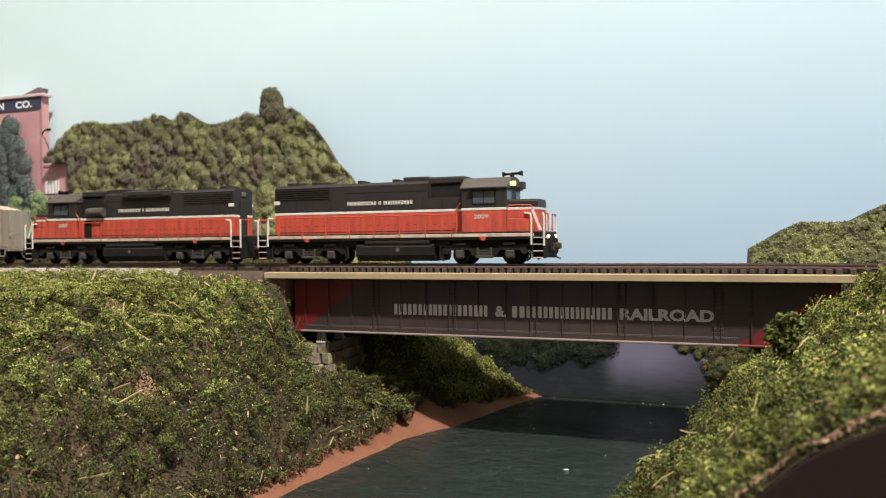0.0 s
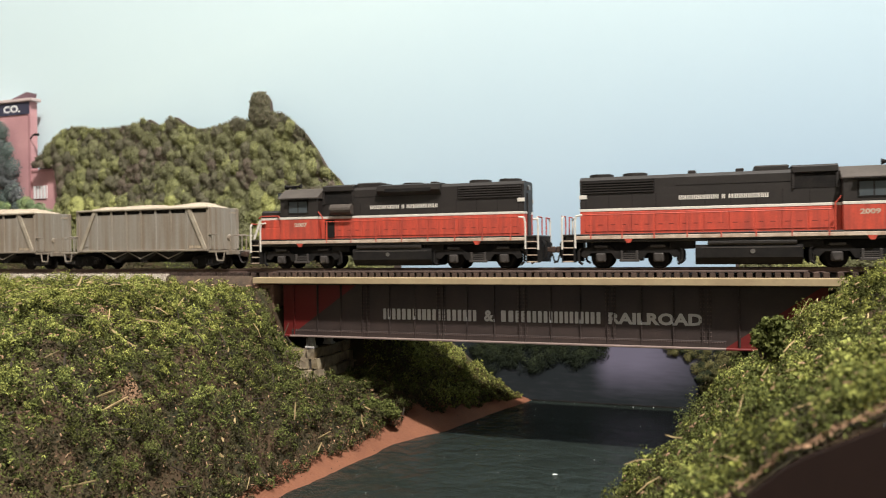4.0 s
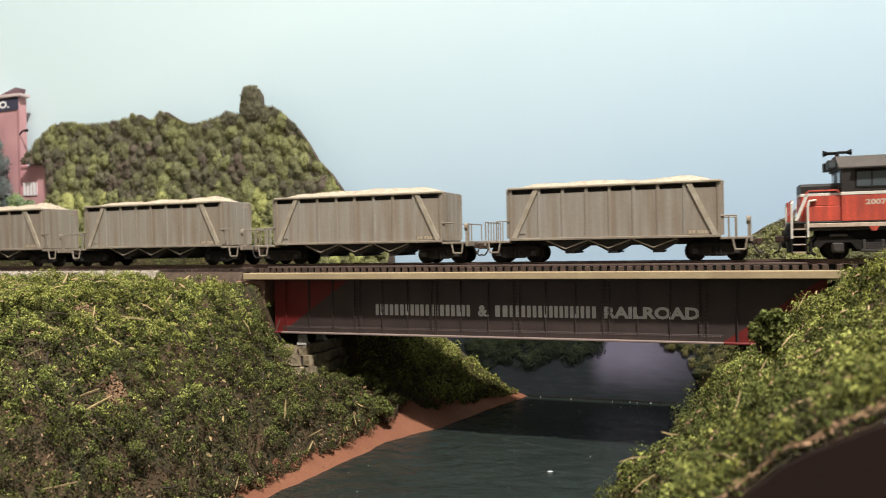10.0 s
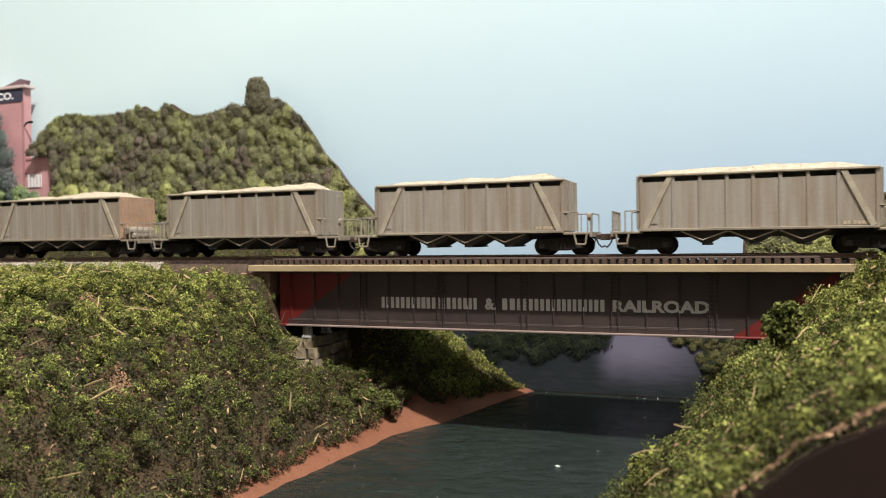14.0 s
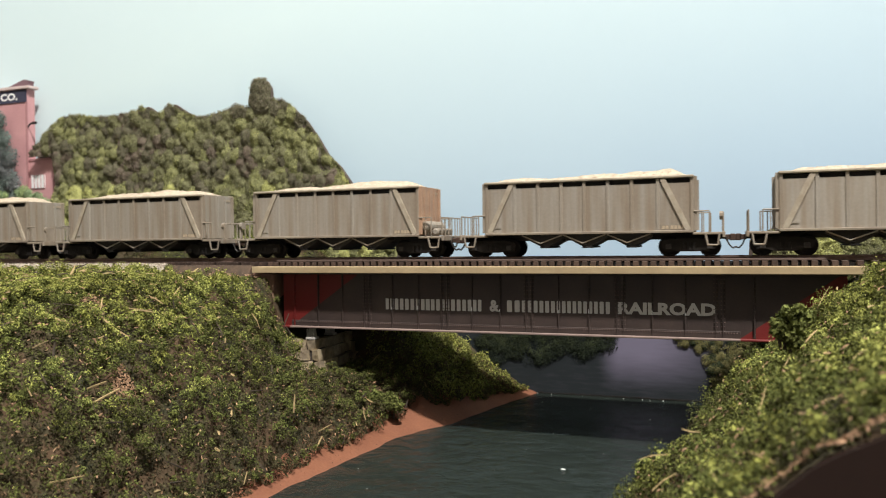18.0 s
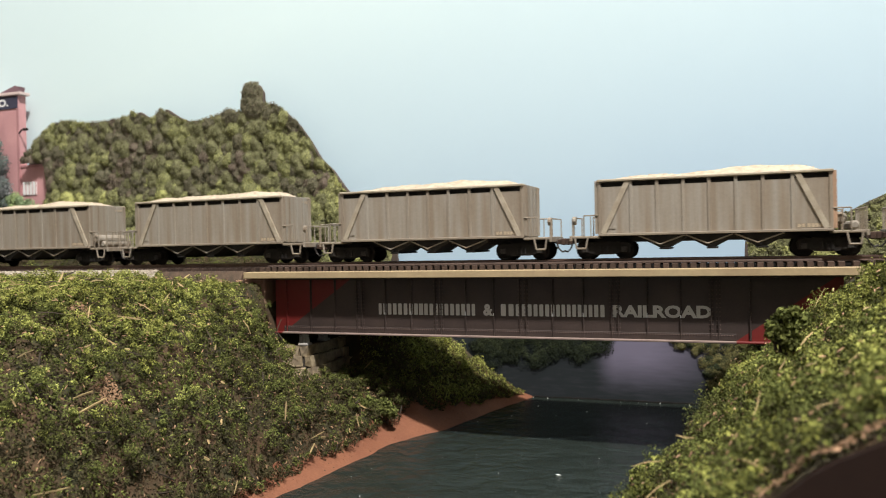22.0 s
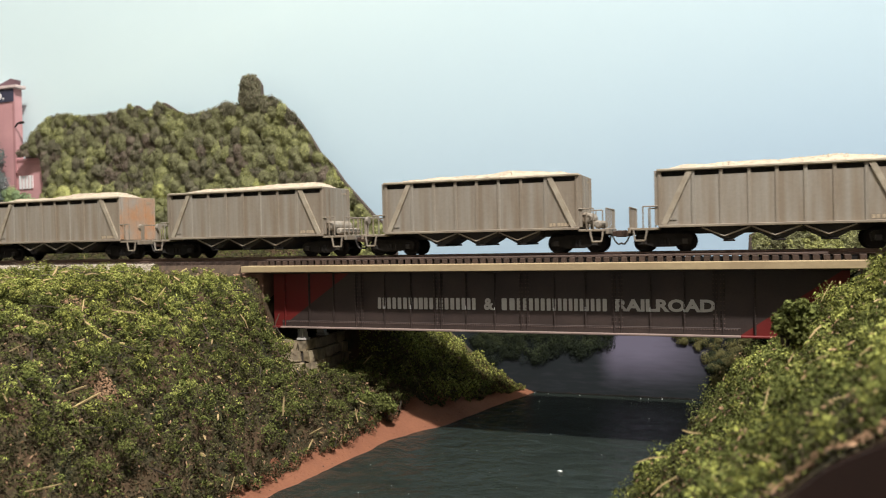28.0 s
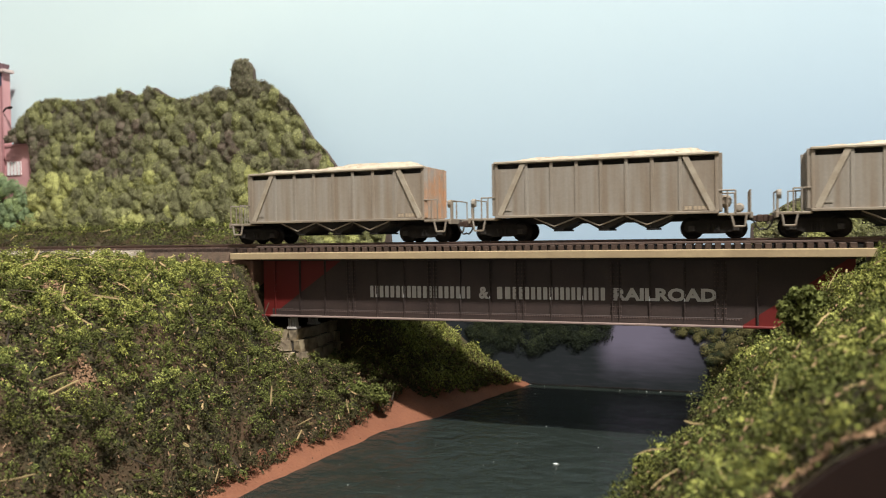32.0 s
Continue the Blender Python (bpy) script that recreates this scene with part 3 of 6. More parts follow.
class Crowns:
    """Half-round lumpy tree crowns that bulge towards -y, with small leaves on them, gathered into one mesh."""

    def __init__(self, seed):
        self.rng, self.v, self.f, self.m, self.n = np.random.RandomState(seed), [], [], [], 0

    def put(self, v, f, m):
        self.v.append(v)
        self.f.append(f + self.n)
        self.m += [m] * len(f)
        self.n += len(v)

    def add(self, c, rx, rz, depth, count, size, m, lump=True, spread=0.38):
        r = self.rng
        na, nr = 8, 3
        a = np.arange(na) * 2 * np.pi / na
        rings = []
        for k in range(nr + 1):
            u = np.sin(0.5 * np.pi * k / nr)
            y = -np.cos(0.5 * np.pi * k / nr)
            q = r.uniform(0.80, 1.10, na) if k else np.full(na, 0.85)
            rings.append(np.stack([c[0] + u * np.cos(a) * rx * q, np.full(na, c[1]) + y * depth * q, c[2] + u * np.sin(a) * rz * q], 1))
        v = np.concatenate(rings)
        f = np.array([(k * na + i, (k + 1) * na + i, (k + 1) * na + (i + 1) % na, k * na + (i + 1) % na) for k in range(nr) for i in range(na)])
        if lump:
            self.put(v, f, m)
        u, a = np.sqrt(r.uniform(0, 1, count)), r.uniform(0, 6.283, count)
        k = r.uniform(0.88, 1.12, count)
        x, z = u * np.cos(a), u * np.sin(a)
        y = -np.sqrt(np.maximum(0, 1 - u * u))
        p = np.stack([c[0] + x * rx * k, c[1] + y * depth * k, c[2] + z * rz * k], 1)
        v, f = leaves(p, np.stack([x, y, z + 0.25], 1), size * r.uniform(0.6, 1.35, count), r, spread)
        self.put(v, f, m)

    def build(self, name, materials, parent=None):
        return quads(name, np.concatenate(self.v), np.concatenate(self.f), self.m, materials, parent)


HILL = [(-4.44, 2.18), (-4.25, 2.37), (-4.07, 2.49), (-3.85, 2.51), (-3.64, 2.47), (-3.4, 2.47), (-3.16, 2.49), (-3.06, 2.54), (-2.96, 2.48), (-2.86, 2.45), (-2.75, 2.54), (-2.62, 2.46), (-2.45, 2.39), (-2.27, 2.4), (-2.11, 2.44), (-2.02, 2.47), (-1.9, 2.44), (-1.895, 2.55), (-1.885, 2.63), (-1.845, 2.68), (-1.77, 2.69), (-1.70, 2.675), (-1.66, 2.61), (-1.65, 2.49), (-1.54, 2.48), (-1.44, 2.42), (-1.3, 2.29), (-1.19, 2.14), (-1.09, 1.98), (-0.98, 1.88), (-0.87, 1.73), (-0.75, 1.60), (-0.62, 1.46), (-0.50, 1.36), (-0.42, 1.28)]


def top_of(outline, x):
    return lerp_table(outline, x) if outline[0][0] <= x <= outline[-1][0] else -9


def relief(name, crowns, outline, x0, x1, z0, z1, y, step, count, size, materials, parent, seed, corner=(-99, 0)):
    """A sheet of overlapping tree crowns that bulge towards -y, with small leaves on it. crowns: x, z, rx, rz, depth, base, tone."""
    rng = np.random.RandomState(seed)
    xs, zs = np.arange(x0, x1, step), np.arange(z0, z1, step)
    gx, gz = np.meshgrid(xs, zs, indexing="ij")
    high, tone = np.zeros_like(gx), np.zeros(gx.shape, int)
    for cx, cz, rx, rz, depth, base, m in crowns:
        i0, i1 = np.searchsorted(xs, (cx - rx, cx + rx))
        j0, j1 = np.searchsorted(zs, (cz - rz, cz + rz))
        if i1 <= i0 or j1 <= j0:
            continue
        q = 1 - ((gx[i0:i1, j0:j1] - cx) / rx) ** 2 - ((gz[i0:i1, j0:j1] - cz) / rz) ** 2
        h = np.where(q > 0, base + depth * np.sqrt(np.maximum(q, 0)), 0)
        over = h > high[i0:i1, j0:j1]
        high[i0:i1, j0:j1][over] = h[over]
        tone[i0:i1, j0:j1][over] = m
    bumps = np.array([[0.5 * noise.noise((x * 22, 1, z * 22)) + 0.5 * noise.noise((x * 47, 5, z * 47)) for z in zs] for x in xs])
    high = np.maximum(high + 0.020 * bumps, 0.001)
    top = np.array([top_of(outline, x) for x in xs])
    inside = (gz < top[:, None] - 0.004) & (high > 0.004) & ~((gx < corner[0]) & (gz < corner[1]))
    nz = len(zs)
    v = np.stack([gx, y - high, gz], 2).reshape(-1, 3)
    cell = inside[:-1, :-1] & inside[1:, :-1] & inside[1:, 1:] & inside[:-1, 1:]
    i, j = np.nonzero(cell)
    f = np.stack([i * nz + j, (i + 1) * nz + j, (i + 1) * nz + j + 1, i * nz + j + 1], 1)
    m = tone[i, j]
    # leaves
    px, pz = rng.uniform(x0, x1 - 2 * step, count), rng.uniform(z0, z1 - 2 * step, count)
    a, b = ((px - x0) / step).astype(int), ((pz - z0) / step).astype(int)
    keep = inside[a, b] & inside[np.minimum(a + 1, len(xs) - 1), b]
    a, b, px, pz = a[keep], b[keep], px[keep], pz[keep]
    dx, dz = np.gradient(high, step)
    lean = np.stack([-dx[a, b] * 0.8, -np.ones(len(a)), -dz[a, b] * 0.8 + 0.15], 1)
    lean /= np.linalg.norm(lean, axis=1, keepdims=True)
    p = np.stack([px, y - high[a, b] - 0.002, pz], 1) + lean * rng.uniform(0, 0.006, (len(a), 1))
    lm = tone[a, b]
    swap = rng.uniform(0, 1, len(a)) < 0.28
    lm = np.where(swap, np.array([NEXT_TONE[int(k)][int(w)] for k, w in zip(lm, rng.randint(0, 2, len(lm)))]), lm)
    lv, lf = leaves(p, lean, size * rng.uniform(0.5, 1.5, len(a)), rng, 0.6, 0.4)
    quads(name, np.concatenate([v, lv]), np.concatenate([f, lf + len(v)]), np.concatenate([m, lm]), materials, parent)


def build_hill():
    rng = random.Random(5)
    board = G()
    pts = [(x - 0.05 * smooth(-2.2, -1.7, x), z - 0.012) for x, z in HILL] + [(-0.45, 1.0), (-4.3, 1.0), (-4.48, 2.05)]
    board.prism(pts, "y", 1.36, 1.40)
    hill = thing("hillside_cutout", "wooded hillside cut-out with dense green trees standing before the sky", "hillside", kind="stuff")
    part("board", board, M_CUT, hill)
    crowns = []
    for z0 in np.arange(2.66, 1.05, -0.045):
        x = -4.6 + rng.uniform(0, 0.1)
        while x < -0.40:
            x += rng.uniform(0.045, 0.10)
            z = z0 + rng.uniform(-0.03, 0.03)
            tone = 0.5 * noise.noise((x * 1.7, z * 1.7, 3)) + 0.6 * noise.noise((x * 5, z * 5, 8)) + rng.uniform(-0.30, 0.30)
            low = z + 0.30 * noise.noise((x * 1.9, 5, 2)) < 1.72
            if x < -4.14 and z < 2.1:
                continue
            r = rng.uniform(0.045, 0.085) if low else rng.uniform(0.030, 0.070)
            if low:
                m = 3 if tone > 0.22 else 2 if tone > -0.20 else 1
            else:
                m = 2 if tone > 0.24 else 1 if tone > -0.08 else 0 if tone > -0.36 else 4
            crowns.append((x, z, r, r * rng.uniform(1.0, 1.6), r * rng.uniform(0.8, 1.3), 0.012 + 0.06 * (2.66 - z), m))
    # the tree that stands out at the peak, and the small ones on the ridge
    for x, z, r in ((-1.77, 2.58, 0.12), (-1.77, 2.47, 0.13), (-3.05, 2.46, 0.09), (-2.75, 2.46, 0.09), (-2.02, 2.40, 0.10), (-1.52, 2.41, 0.09), (-1.40, 2.32, 0.1)):
        crowns.append((x, z, r, r * 1.05, r * 0.55, 0.04, 0))
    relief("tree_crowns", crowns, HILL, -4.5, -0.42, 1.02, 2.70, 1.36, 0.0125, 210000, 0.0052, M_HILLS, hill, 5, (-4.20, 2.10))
    return hill


build_hill()

RIGHT_HILL = [(2.21, 1.20), (2.30, 1.25), (2.41, 1.32), (2.54, 1.38), (2.68, 1.37), (2.81, 1.37), (2.94, 1.44), (3.03, 1.48), (3.4, 1.6), (4.2, 1.75), (5.5, 1.6)]


def build_right_hill():
    rng = random.Random(8)
    hill = thing("hillside_cutout", "low bright green hill with a dark cut edge beside the track", "hillside", kind="stuff")
    board = G().prism([(x, z) for x, z in RIGHT_HILL] + [(5.5, 1.0), (2.2, 1.0)], "y", 0.96, 1.0)
    part("board", board, M_CUT, hill)
    crowns = []
    for z0 in np.arange(1.75, 1.0, -0.03):
        x = 2.2
        while x < 4.6:
            x += rng.uniform(0.025, 0.06) * (1 if x < 3.4 else 2)
            z, r = z0 + rng.uniform(-0.015, 0.015), rng.uniform(0.022, 0.045) * (1 if x < 3.4 else 2)
            tone = noise.noise((x * 4, z * 4, 1)) + rng.uniform(-0.4, 0.4)
            crowns.append((x, z, r, r * 0.8, r * 0.5, 0.01 + 0.05 * (1.75 - z), 3 if tone > 0.30 else 2 if tone > -0.20 else 1))
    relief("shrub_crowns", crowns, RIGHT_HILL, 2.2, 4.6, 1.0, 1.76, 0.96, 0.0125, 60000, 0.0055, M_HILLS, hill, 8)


build_right_hill()


# printed river distance at the foot of the backdrop, with its dark wooded banks
def build_river_print():
    rng = random.Random(21)
    t = thing("river_print", "dark printed river scene with wooded banks at the backdrop foot", "backdrop print", kind="structure")
    part("print_sheet", G().box(-0.9, 2.9, 1.495, 1.515, 0.0, 1.05), M_PRINT, t)
    g = Crowns(21)
    for _ in range(480):
        x = rng.uniform(0.15, 1.24)
        lo = 0.20 + 0.10 * smooth(0.5, 1.2, x) + 0.03 * math.sin(x * 17)
        z = lo + 0.05 + (0.75 - lo) * rng.random() ** 1.3
        g.add((x, 1.49, z), rng.uniform(0.03, 0.07), rng.uniform(0.03, 0.06), 0.010, int(40 + 130 * smooth(lo, lo + 0.3, z)), 0.0048, 1 if rng.random() < 0.45 and z > lo + 0.12 else 0, False)
    for _ in range(160):
        x = rng.uniform(1.25, 2.4)
        z = rng.uniform(0.52, 0.9)
        g.add((x, 1.49, z), rng.uniform(0.03, 0.06), rng.uniform(0.03, 0.05), 0.010, 150, 0.0048, 2 if x > 1.7 and rng.random() < 0.7 else 1 if rng.random() < 0.6 else 0, False)
    for _ in range(220):
        z = rng.uniform(0.12, 0.55)
        x = rng.uniform(lerp_table([(0.1, 1.98), (0.3, 1.92), (0.45, 1.72), (0.6, 1.55)], z), 2.4)
        g.add((x, 1.49, z), rng.uniform(0.025, 0.05), rng.uniform(0.025, 0.045), 0.010, 130, 0.005, 2 if rng.random() < 0.75 else 1, False)
    g.build("printed_trees", M_PRINTLEAF, t)


build_river_print()


# factory on the backdrop
def build_factory():
    t = thing("factory_building", "faded pink brick factory tower with a dark lettered sign band", "building", at=(-0.09, 0.075, -0.016))
    t.scale = (1.0125, 1.0, 1.0125)
    wall = part("tower_wall", G().box(-6.2, -4.41, 1.26, 1.35, 1.1, 2.80), M_BRICK, t)
    part("parapet_cap", G().box(-6.2, -4.36, 1.235, 1.36, 2.795, 2.825, 0.004), M_BRICKPALE, wall)
    part("roof_slope", G().prism([(-4.72, 2.82), (-4.42, 2.82), (-4.40, 2.88), (-4.46, 2.895)], "y", 1.27, 1.34), M_TOWERTOP, t, "purple-brown roof slope")
    band = part("sign_band", G().box(-6.2, -4.415, 1.252, 1.26, 2.665, 2.79), M_SIGN, t, "dark navy sign band")
    fit_text("sign_letters", "CO.", -4.76, -4.53, 2.69, 2.765, 1.2505, M_SIGNWHITE, band)
    fit_text("sign_letters", "N", -5.0, -4.92, 2.69, 2.765, 1.2505, M_SIGNWHITE, band)
    part("corner_pier", G().box(-4.43, -4.405, 1.252, 1.262, 1.1, 2.665), M_BRICKDARK, wall)
    annex = part("annex_wall", G().box(-4.41, -4.08, 1.27, 1.34, 1.1, 2.08), M_BRICK, t)
    part("annex_cap", G().box(-4.41, -4.07, 1.262, 1.345, 2.075, 2.095), M_BRICKDARK, annex)
    win = part("annex_window", G().box(-4.385, -4.20, 1.262, 1.27, 1.80, 1.93), M_SIGNWHITE, annex, "pale window")
    for i in range(5):
        part("window_bar", G().box(-4.38 + i * 0.043, -4.376 + i * 0.043, 1.258, 1.263, 1.80, 1.93), M_BRICKDARK, win)
    part("annex_window", G().box(-4.78, -4.55, 1.252, 1.26, 1.80, 1.93), M_SIGNWHITE, wall, "pale window")
    g = G().wire([(-4.41, 1.26, 2.41), (-4.36, 1.25, 2.445), (-4.31, 1.25, 2.45)], 0.008, 5)
    g.box(-4.34, -4.28, 1.24, 1.26, 2.435, 2.46, 0.006)
    part("wall_lamp", g, M_UNDER, t, "dark bracket lamp")


build_factory()


def build_printed_tree(label, spots, mats, seed, lump=True):
    t = thing("tree", label, "tree")
    part("trunk", G().tube((spots[0][0], 1.25, 1.05), (spots[0][0], 1.25, spots[0][1]), 0.03, 8, 0, 0.015), M_TWIG, t)
    g = Crowns(seed)
    for x, z, r in spots:
        g.add((x, 1.24, z), r, r, 0.05, int(8000 * r), 0.0080, 0 if (x * 7 + z * 13) % 1 > 0.45 else 1, lump)
    g.build("crown", mats, t)


rng = random.Random(31)
build_printed_tree("dark blue-green conifer before the factory wall", [(-4.86 + rng.uniform(-0.3, 0.27) * (2.75 - z), z, rng.uniform(0.06, 0.13)) for z in np.arange(1.5, 2.55, 0.024)],
                   [mat("printed_tree_dark", (0.15, 0.19, 0.17), 0.95, vary=0.3, grain=500, bump=0, island=0.4), mat("printed_tree_shade", (0.14, 0.15, 0.15), 0.95, vary=0.3, grain=500, bump=0, island=0.4)], 32, False)
build_printed_tree("pale blue-green bush before the factory", [(x, 1.12 + (lerp_table([(-5.3, 1.80), (-4.64, 1.88), (-4.33, 1.80), (-4.15, 1.66), (-4.0, 1.36)], x) - 1.20) * rng.random() ** 0.7, rng.uniform(0.05, 0.085)) for x in [rng.uniform(-5.3, -4.03) for _ in range(120)]],
                   [M_HILLS[5], mat("printed_bush_pale", (0.30, 0.39, 0.17), 0.95, vary=0.3, grain=500, bump=0, island=0.3)], 33, False)


# ---- foam foliage on the banks ----
FX, FY = np.arange(-6.2, 3.81, 0.025), np.arange(-2.6, 1.501, 0.025)
FIELD = np.array([[ground_z(x, y) for y in FY] for x in FX])
CLUMP = np.array([[0.5 * noise.noise((x * 5.5, y * 5.5, 1)) + 0.8 * noise.noise((x * 13, y * 13, 6)) + 0.35 * noise.noise((x * 27, y * 27, 3)) for y in FY] for x in FX])
TONE = np.array([[noise.noise((x * 3.2, y * 3.2, 7)) + 0.5 * noise.noise((x * 9, y * 9, 8)) for y in FY] for x in FX])
LSHORE = np.array([lerp_table(LEFT_SHORE, y) for y in FY])
RSHORE = np.array([lerp_table(RIGHT_SHORE, y) for y in FY])
BSHORE = np.array([lerp_table(BEACH, y) for y in FY])


def sample(field, x, y):
    i, j = (x - FX[0]) / 0.025, (y - FY[0]) / 0.025
    i0, j0 = np.clip(i.astype(int), 0, len(FX) - 2), np.clip(j.astype(int), 0, len(FY) - 2)
    a, b = i - i0, j - j0
    return field[i0, j0] * (1 - a) * (1 - b) + field[i0 + 1, j0] * a * (1 - b) + field[i0, j0 + 1] * (1 - a) * b + field[i0 + 1, j0 + 1] * a * b


def spots_on(x0, x1, y0, y1, count, rng, bare=True):
    """Random places on planted ground: x, y and the ground's normal."""
    x, y = rng.uniform(x0, x1, count), rng.uniform(y0, y1, count)
    d = np.maximum(np.interp(y, FY, LSHORE) - x, x - np.interp(y, FY, RSHORE))
    keep = (d > np.where(x < 1.0, np.interp(y, FY, BSHORE), 0.09) + 0.06 * sample(CLUMP, x, y)) & ~((y > TRACK_Y - 0.225) & (y < TRACK_Y + 0.36) & (d > 0.85))
    keep &= ~((y > -0.06) & (y < 0.58) & (x > -1.02) & (x < -0.40))
    if bare:
        keep &= (sample(TONE, x, y) > -0.7) | (rng.uniform(0, 1, count) < 0.4)
        keep &= ((x + 0.51) ** 2 + (y + 1.75) ** 2 > 0.0018 * rng.uniform(0, 1.6, count)) & ((x + 1.0) ** 2 + (y + 1.45) ** 2 > 0.0018 * rng.uniform(0, 1.6, count))
    x, y = x[keep], y[keep]
    e = 0.03
    nrm = np.stack([sample(FIELD, x - e, y) - sample(FIELD, x + e, y), sample(FIELD, x, y - e) - sample(FIELD, x, y + e), np.full(len(x), 2 * e)], 1)
    nrm /= np.linalg.norm(nrm, axis=1, keepdims=True)
    return x, y, nrm


def bank_leaves(label, area, count, size, seed, lift=0.075, light=0.0):
    """Many small foam leaves strewn over a stretch of the ground in lumps."""
    rng = np.random.RandomState(seed)
    x, y, nrm = spots_on(*area, count, rng)
    n = len(x)
    clump, tone = sample(CLUMP, x, y), sample(TONE, x, y)
    up = lift * np.maximum(0.08, 0.35 + clump) * rng.uniform(0, 1, n) ** 0.7
    g0 = sample(FIELD, x, y)
    up *= np.where((g0 > 0.9) & (y > -0.9) & (y < 0.8), 0.38 + 0.62 * np.clip((-y - 0.25) / 0.8, 0, 1), 1.0)
    p = np.stack([x, y, sample(FIELD, x, y)], 1) + nrm * up[:, None]
    # lump tops get lighter leaves, hollows darker ones: shade painted by leaf colour
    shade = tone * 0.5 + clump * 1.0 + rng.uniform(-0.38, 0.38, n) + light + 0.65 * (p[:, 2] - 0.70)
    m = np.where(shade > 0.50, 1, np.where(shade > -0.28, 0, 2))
    dry = rng.uniform(0, 1, n) + 0.5 * (p[:, 2] - 0.5) - 0.25 * sample(TONE, x, y)
    m = np.where((dry < 0.11) & (m != 1), 3, m)
    v, f = leaves(p, nrm, size * rng.uniform(0.5, 1.5, n), rng, 1.3, 0.15)
    return tagged(quads("bank_foliage", v, f, m, M_LEAVES), label, "foliage", kind="stuff")


def tufts(label, area, count, radius, each, seed):
    """Small raised tufts of foam, each a half-round cluster of leaves."""
    rng = np.random.RandomState(seed)
    x, y, nrm = spots_on(*area, count, rng)
    keep = ~((sample(FIELD, x, y) > 0.9) & (y > -0.55)) & (rng.uniform(-0.55, 0.15, len(x)) < sample(CLUMP, x, y) + 0.18 * (sample(FIELD, x, y) - 0.4))
    x, y, nrm = x[keep], y[keep], nrm[keep]
    n = len(x)
    r = radius * rng.uniform(0.5, 1.5, n) * (0.8 + 0.5 * np.clip(sample(CLUMP, x, y), 0, 1))
    base = np.stack([x, y, sample(FIELD, x, y)], 1) + nrm * (0.035 + 0.09 * np.maximum(0, 0.2 + sample(CLUMP, x, y)))[:, None]
    d = rng.normal(size=(n, each, 3)) + nrm[:, None, :] * 0.8
    d /= np.linalg.norm(d, axis=2, keepdims=True)
    p = (base[:, None, :] + d * (r[:, None] * rng.uniform(0.6, 1.1, (n, each)))[:, :, None]).reshape(-1, 3)
    v, f = leaves(p, d.reshape(-1, 3), 0.0060 * rng.uniform(0.6, 1.4, len(p)), rng, 0.8, 0.2)
    # upward-facing leaves take lighter colours: light from above put into the colour
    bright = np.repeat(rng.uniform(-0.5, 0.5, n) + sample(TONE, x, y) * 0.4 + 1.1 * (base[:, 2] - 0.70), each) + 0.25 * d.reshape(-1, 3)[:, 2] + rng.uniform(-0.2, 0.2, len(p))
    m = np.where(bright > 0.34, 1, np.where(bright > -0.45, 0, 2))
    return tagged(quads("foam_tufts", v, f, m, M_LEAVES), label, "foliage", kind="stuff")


def litter(name, label, category, area, count, length, width, material, seed, lift=0.035):
    """Loose straws, twigs or flakes that lie on the foliage."""
    rng = np.random.RandomState(seed)
    x, y, nrm = spots_on(*area, count, rng, False)
    g = G()
    z = sample(FIELD, x, y)
    clump = sample(CLUMP, x, y)
    low = np.where((z > 0.9) & (y > -0.8), 0.45, 1.0)
    for i in range(len(x)):
        nn = Vector(nrm[i])
        a = nn.orthogonal().normalized()
        a.rotate(Matrix.Rotation(rng.uniform(0, 6.28), 3, nn))
        a = (a + nn * rng.uniform(-0.25, 0.35)).normalized()
        b = nn.cross(a)
        c = Vector((x[i], y[i], z[i])) + nn * (low[i] * lift * (0.8 + 2.2 * max(0, 0.35 + clump[i])))
        q, w = length * rng.uniform(0.4, 1.5), width * rng.uniform(0.6, 1.4)
        bend = nn * q * rng.uniform(-0.12, 0.12)
        v = []
        for t0, off in ((-1, 0), (0, 1), (1, 0)):
            o = c + a * q * t0 + bend * off
            k = w if off else w * 0.65
            v += [tuple(o - b * k), tuple(o + nn * k), tuple(o + b * k)]
        g.add(v, [(0, 1, 4, 3), (1, 2, 5, 4), (3, 4, 7, 6), (4, 5, 8, 7), (0, 3, 5, 2), (3, 6, 8, 5)])
    return tagged(part(name, g, material), label, category, kind="stuff")


LEFT, RIGHT, BACK = (-3.2, 0.35, -2.6, 0.45), (1.45, 3.7, -2.6, 0.1), (-5.6, 3.6, 0.45, 1.42)
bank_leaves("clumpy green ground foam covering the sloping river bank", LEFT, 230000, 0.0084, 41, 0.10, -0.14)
# 0.85 picks lighter leaves, standing in for lamplight on this slope
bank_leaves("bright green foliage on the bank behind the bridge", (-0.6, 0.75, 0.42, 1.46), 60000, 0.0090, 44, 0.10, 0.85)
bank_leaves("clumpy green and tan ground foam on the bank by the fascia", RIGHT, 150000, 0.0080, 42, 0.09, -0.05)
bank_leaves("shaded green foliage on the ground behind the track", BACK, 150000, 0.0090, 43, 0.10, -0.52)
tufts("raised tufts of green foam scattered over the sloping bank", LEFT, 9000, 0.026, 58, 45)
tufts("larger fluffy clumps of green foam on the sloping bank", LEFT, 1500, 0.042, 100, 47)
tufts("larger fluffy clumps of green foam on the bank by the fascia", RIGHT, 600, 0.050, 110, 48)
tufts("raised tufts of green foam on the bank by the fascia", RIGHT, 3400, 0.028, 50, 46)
litter("straw_litter", "dry yellow straws strewn over the green bank", "straw", LEFT, 170, 0.046, 0.0052, M_STRAW, 51, 0.050)
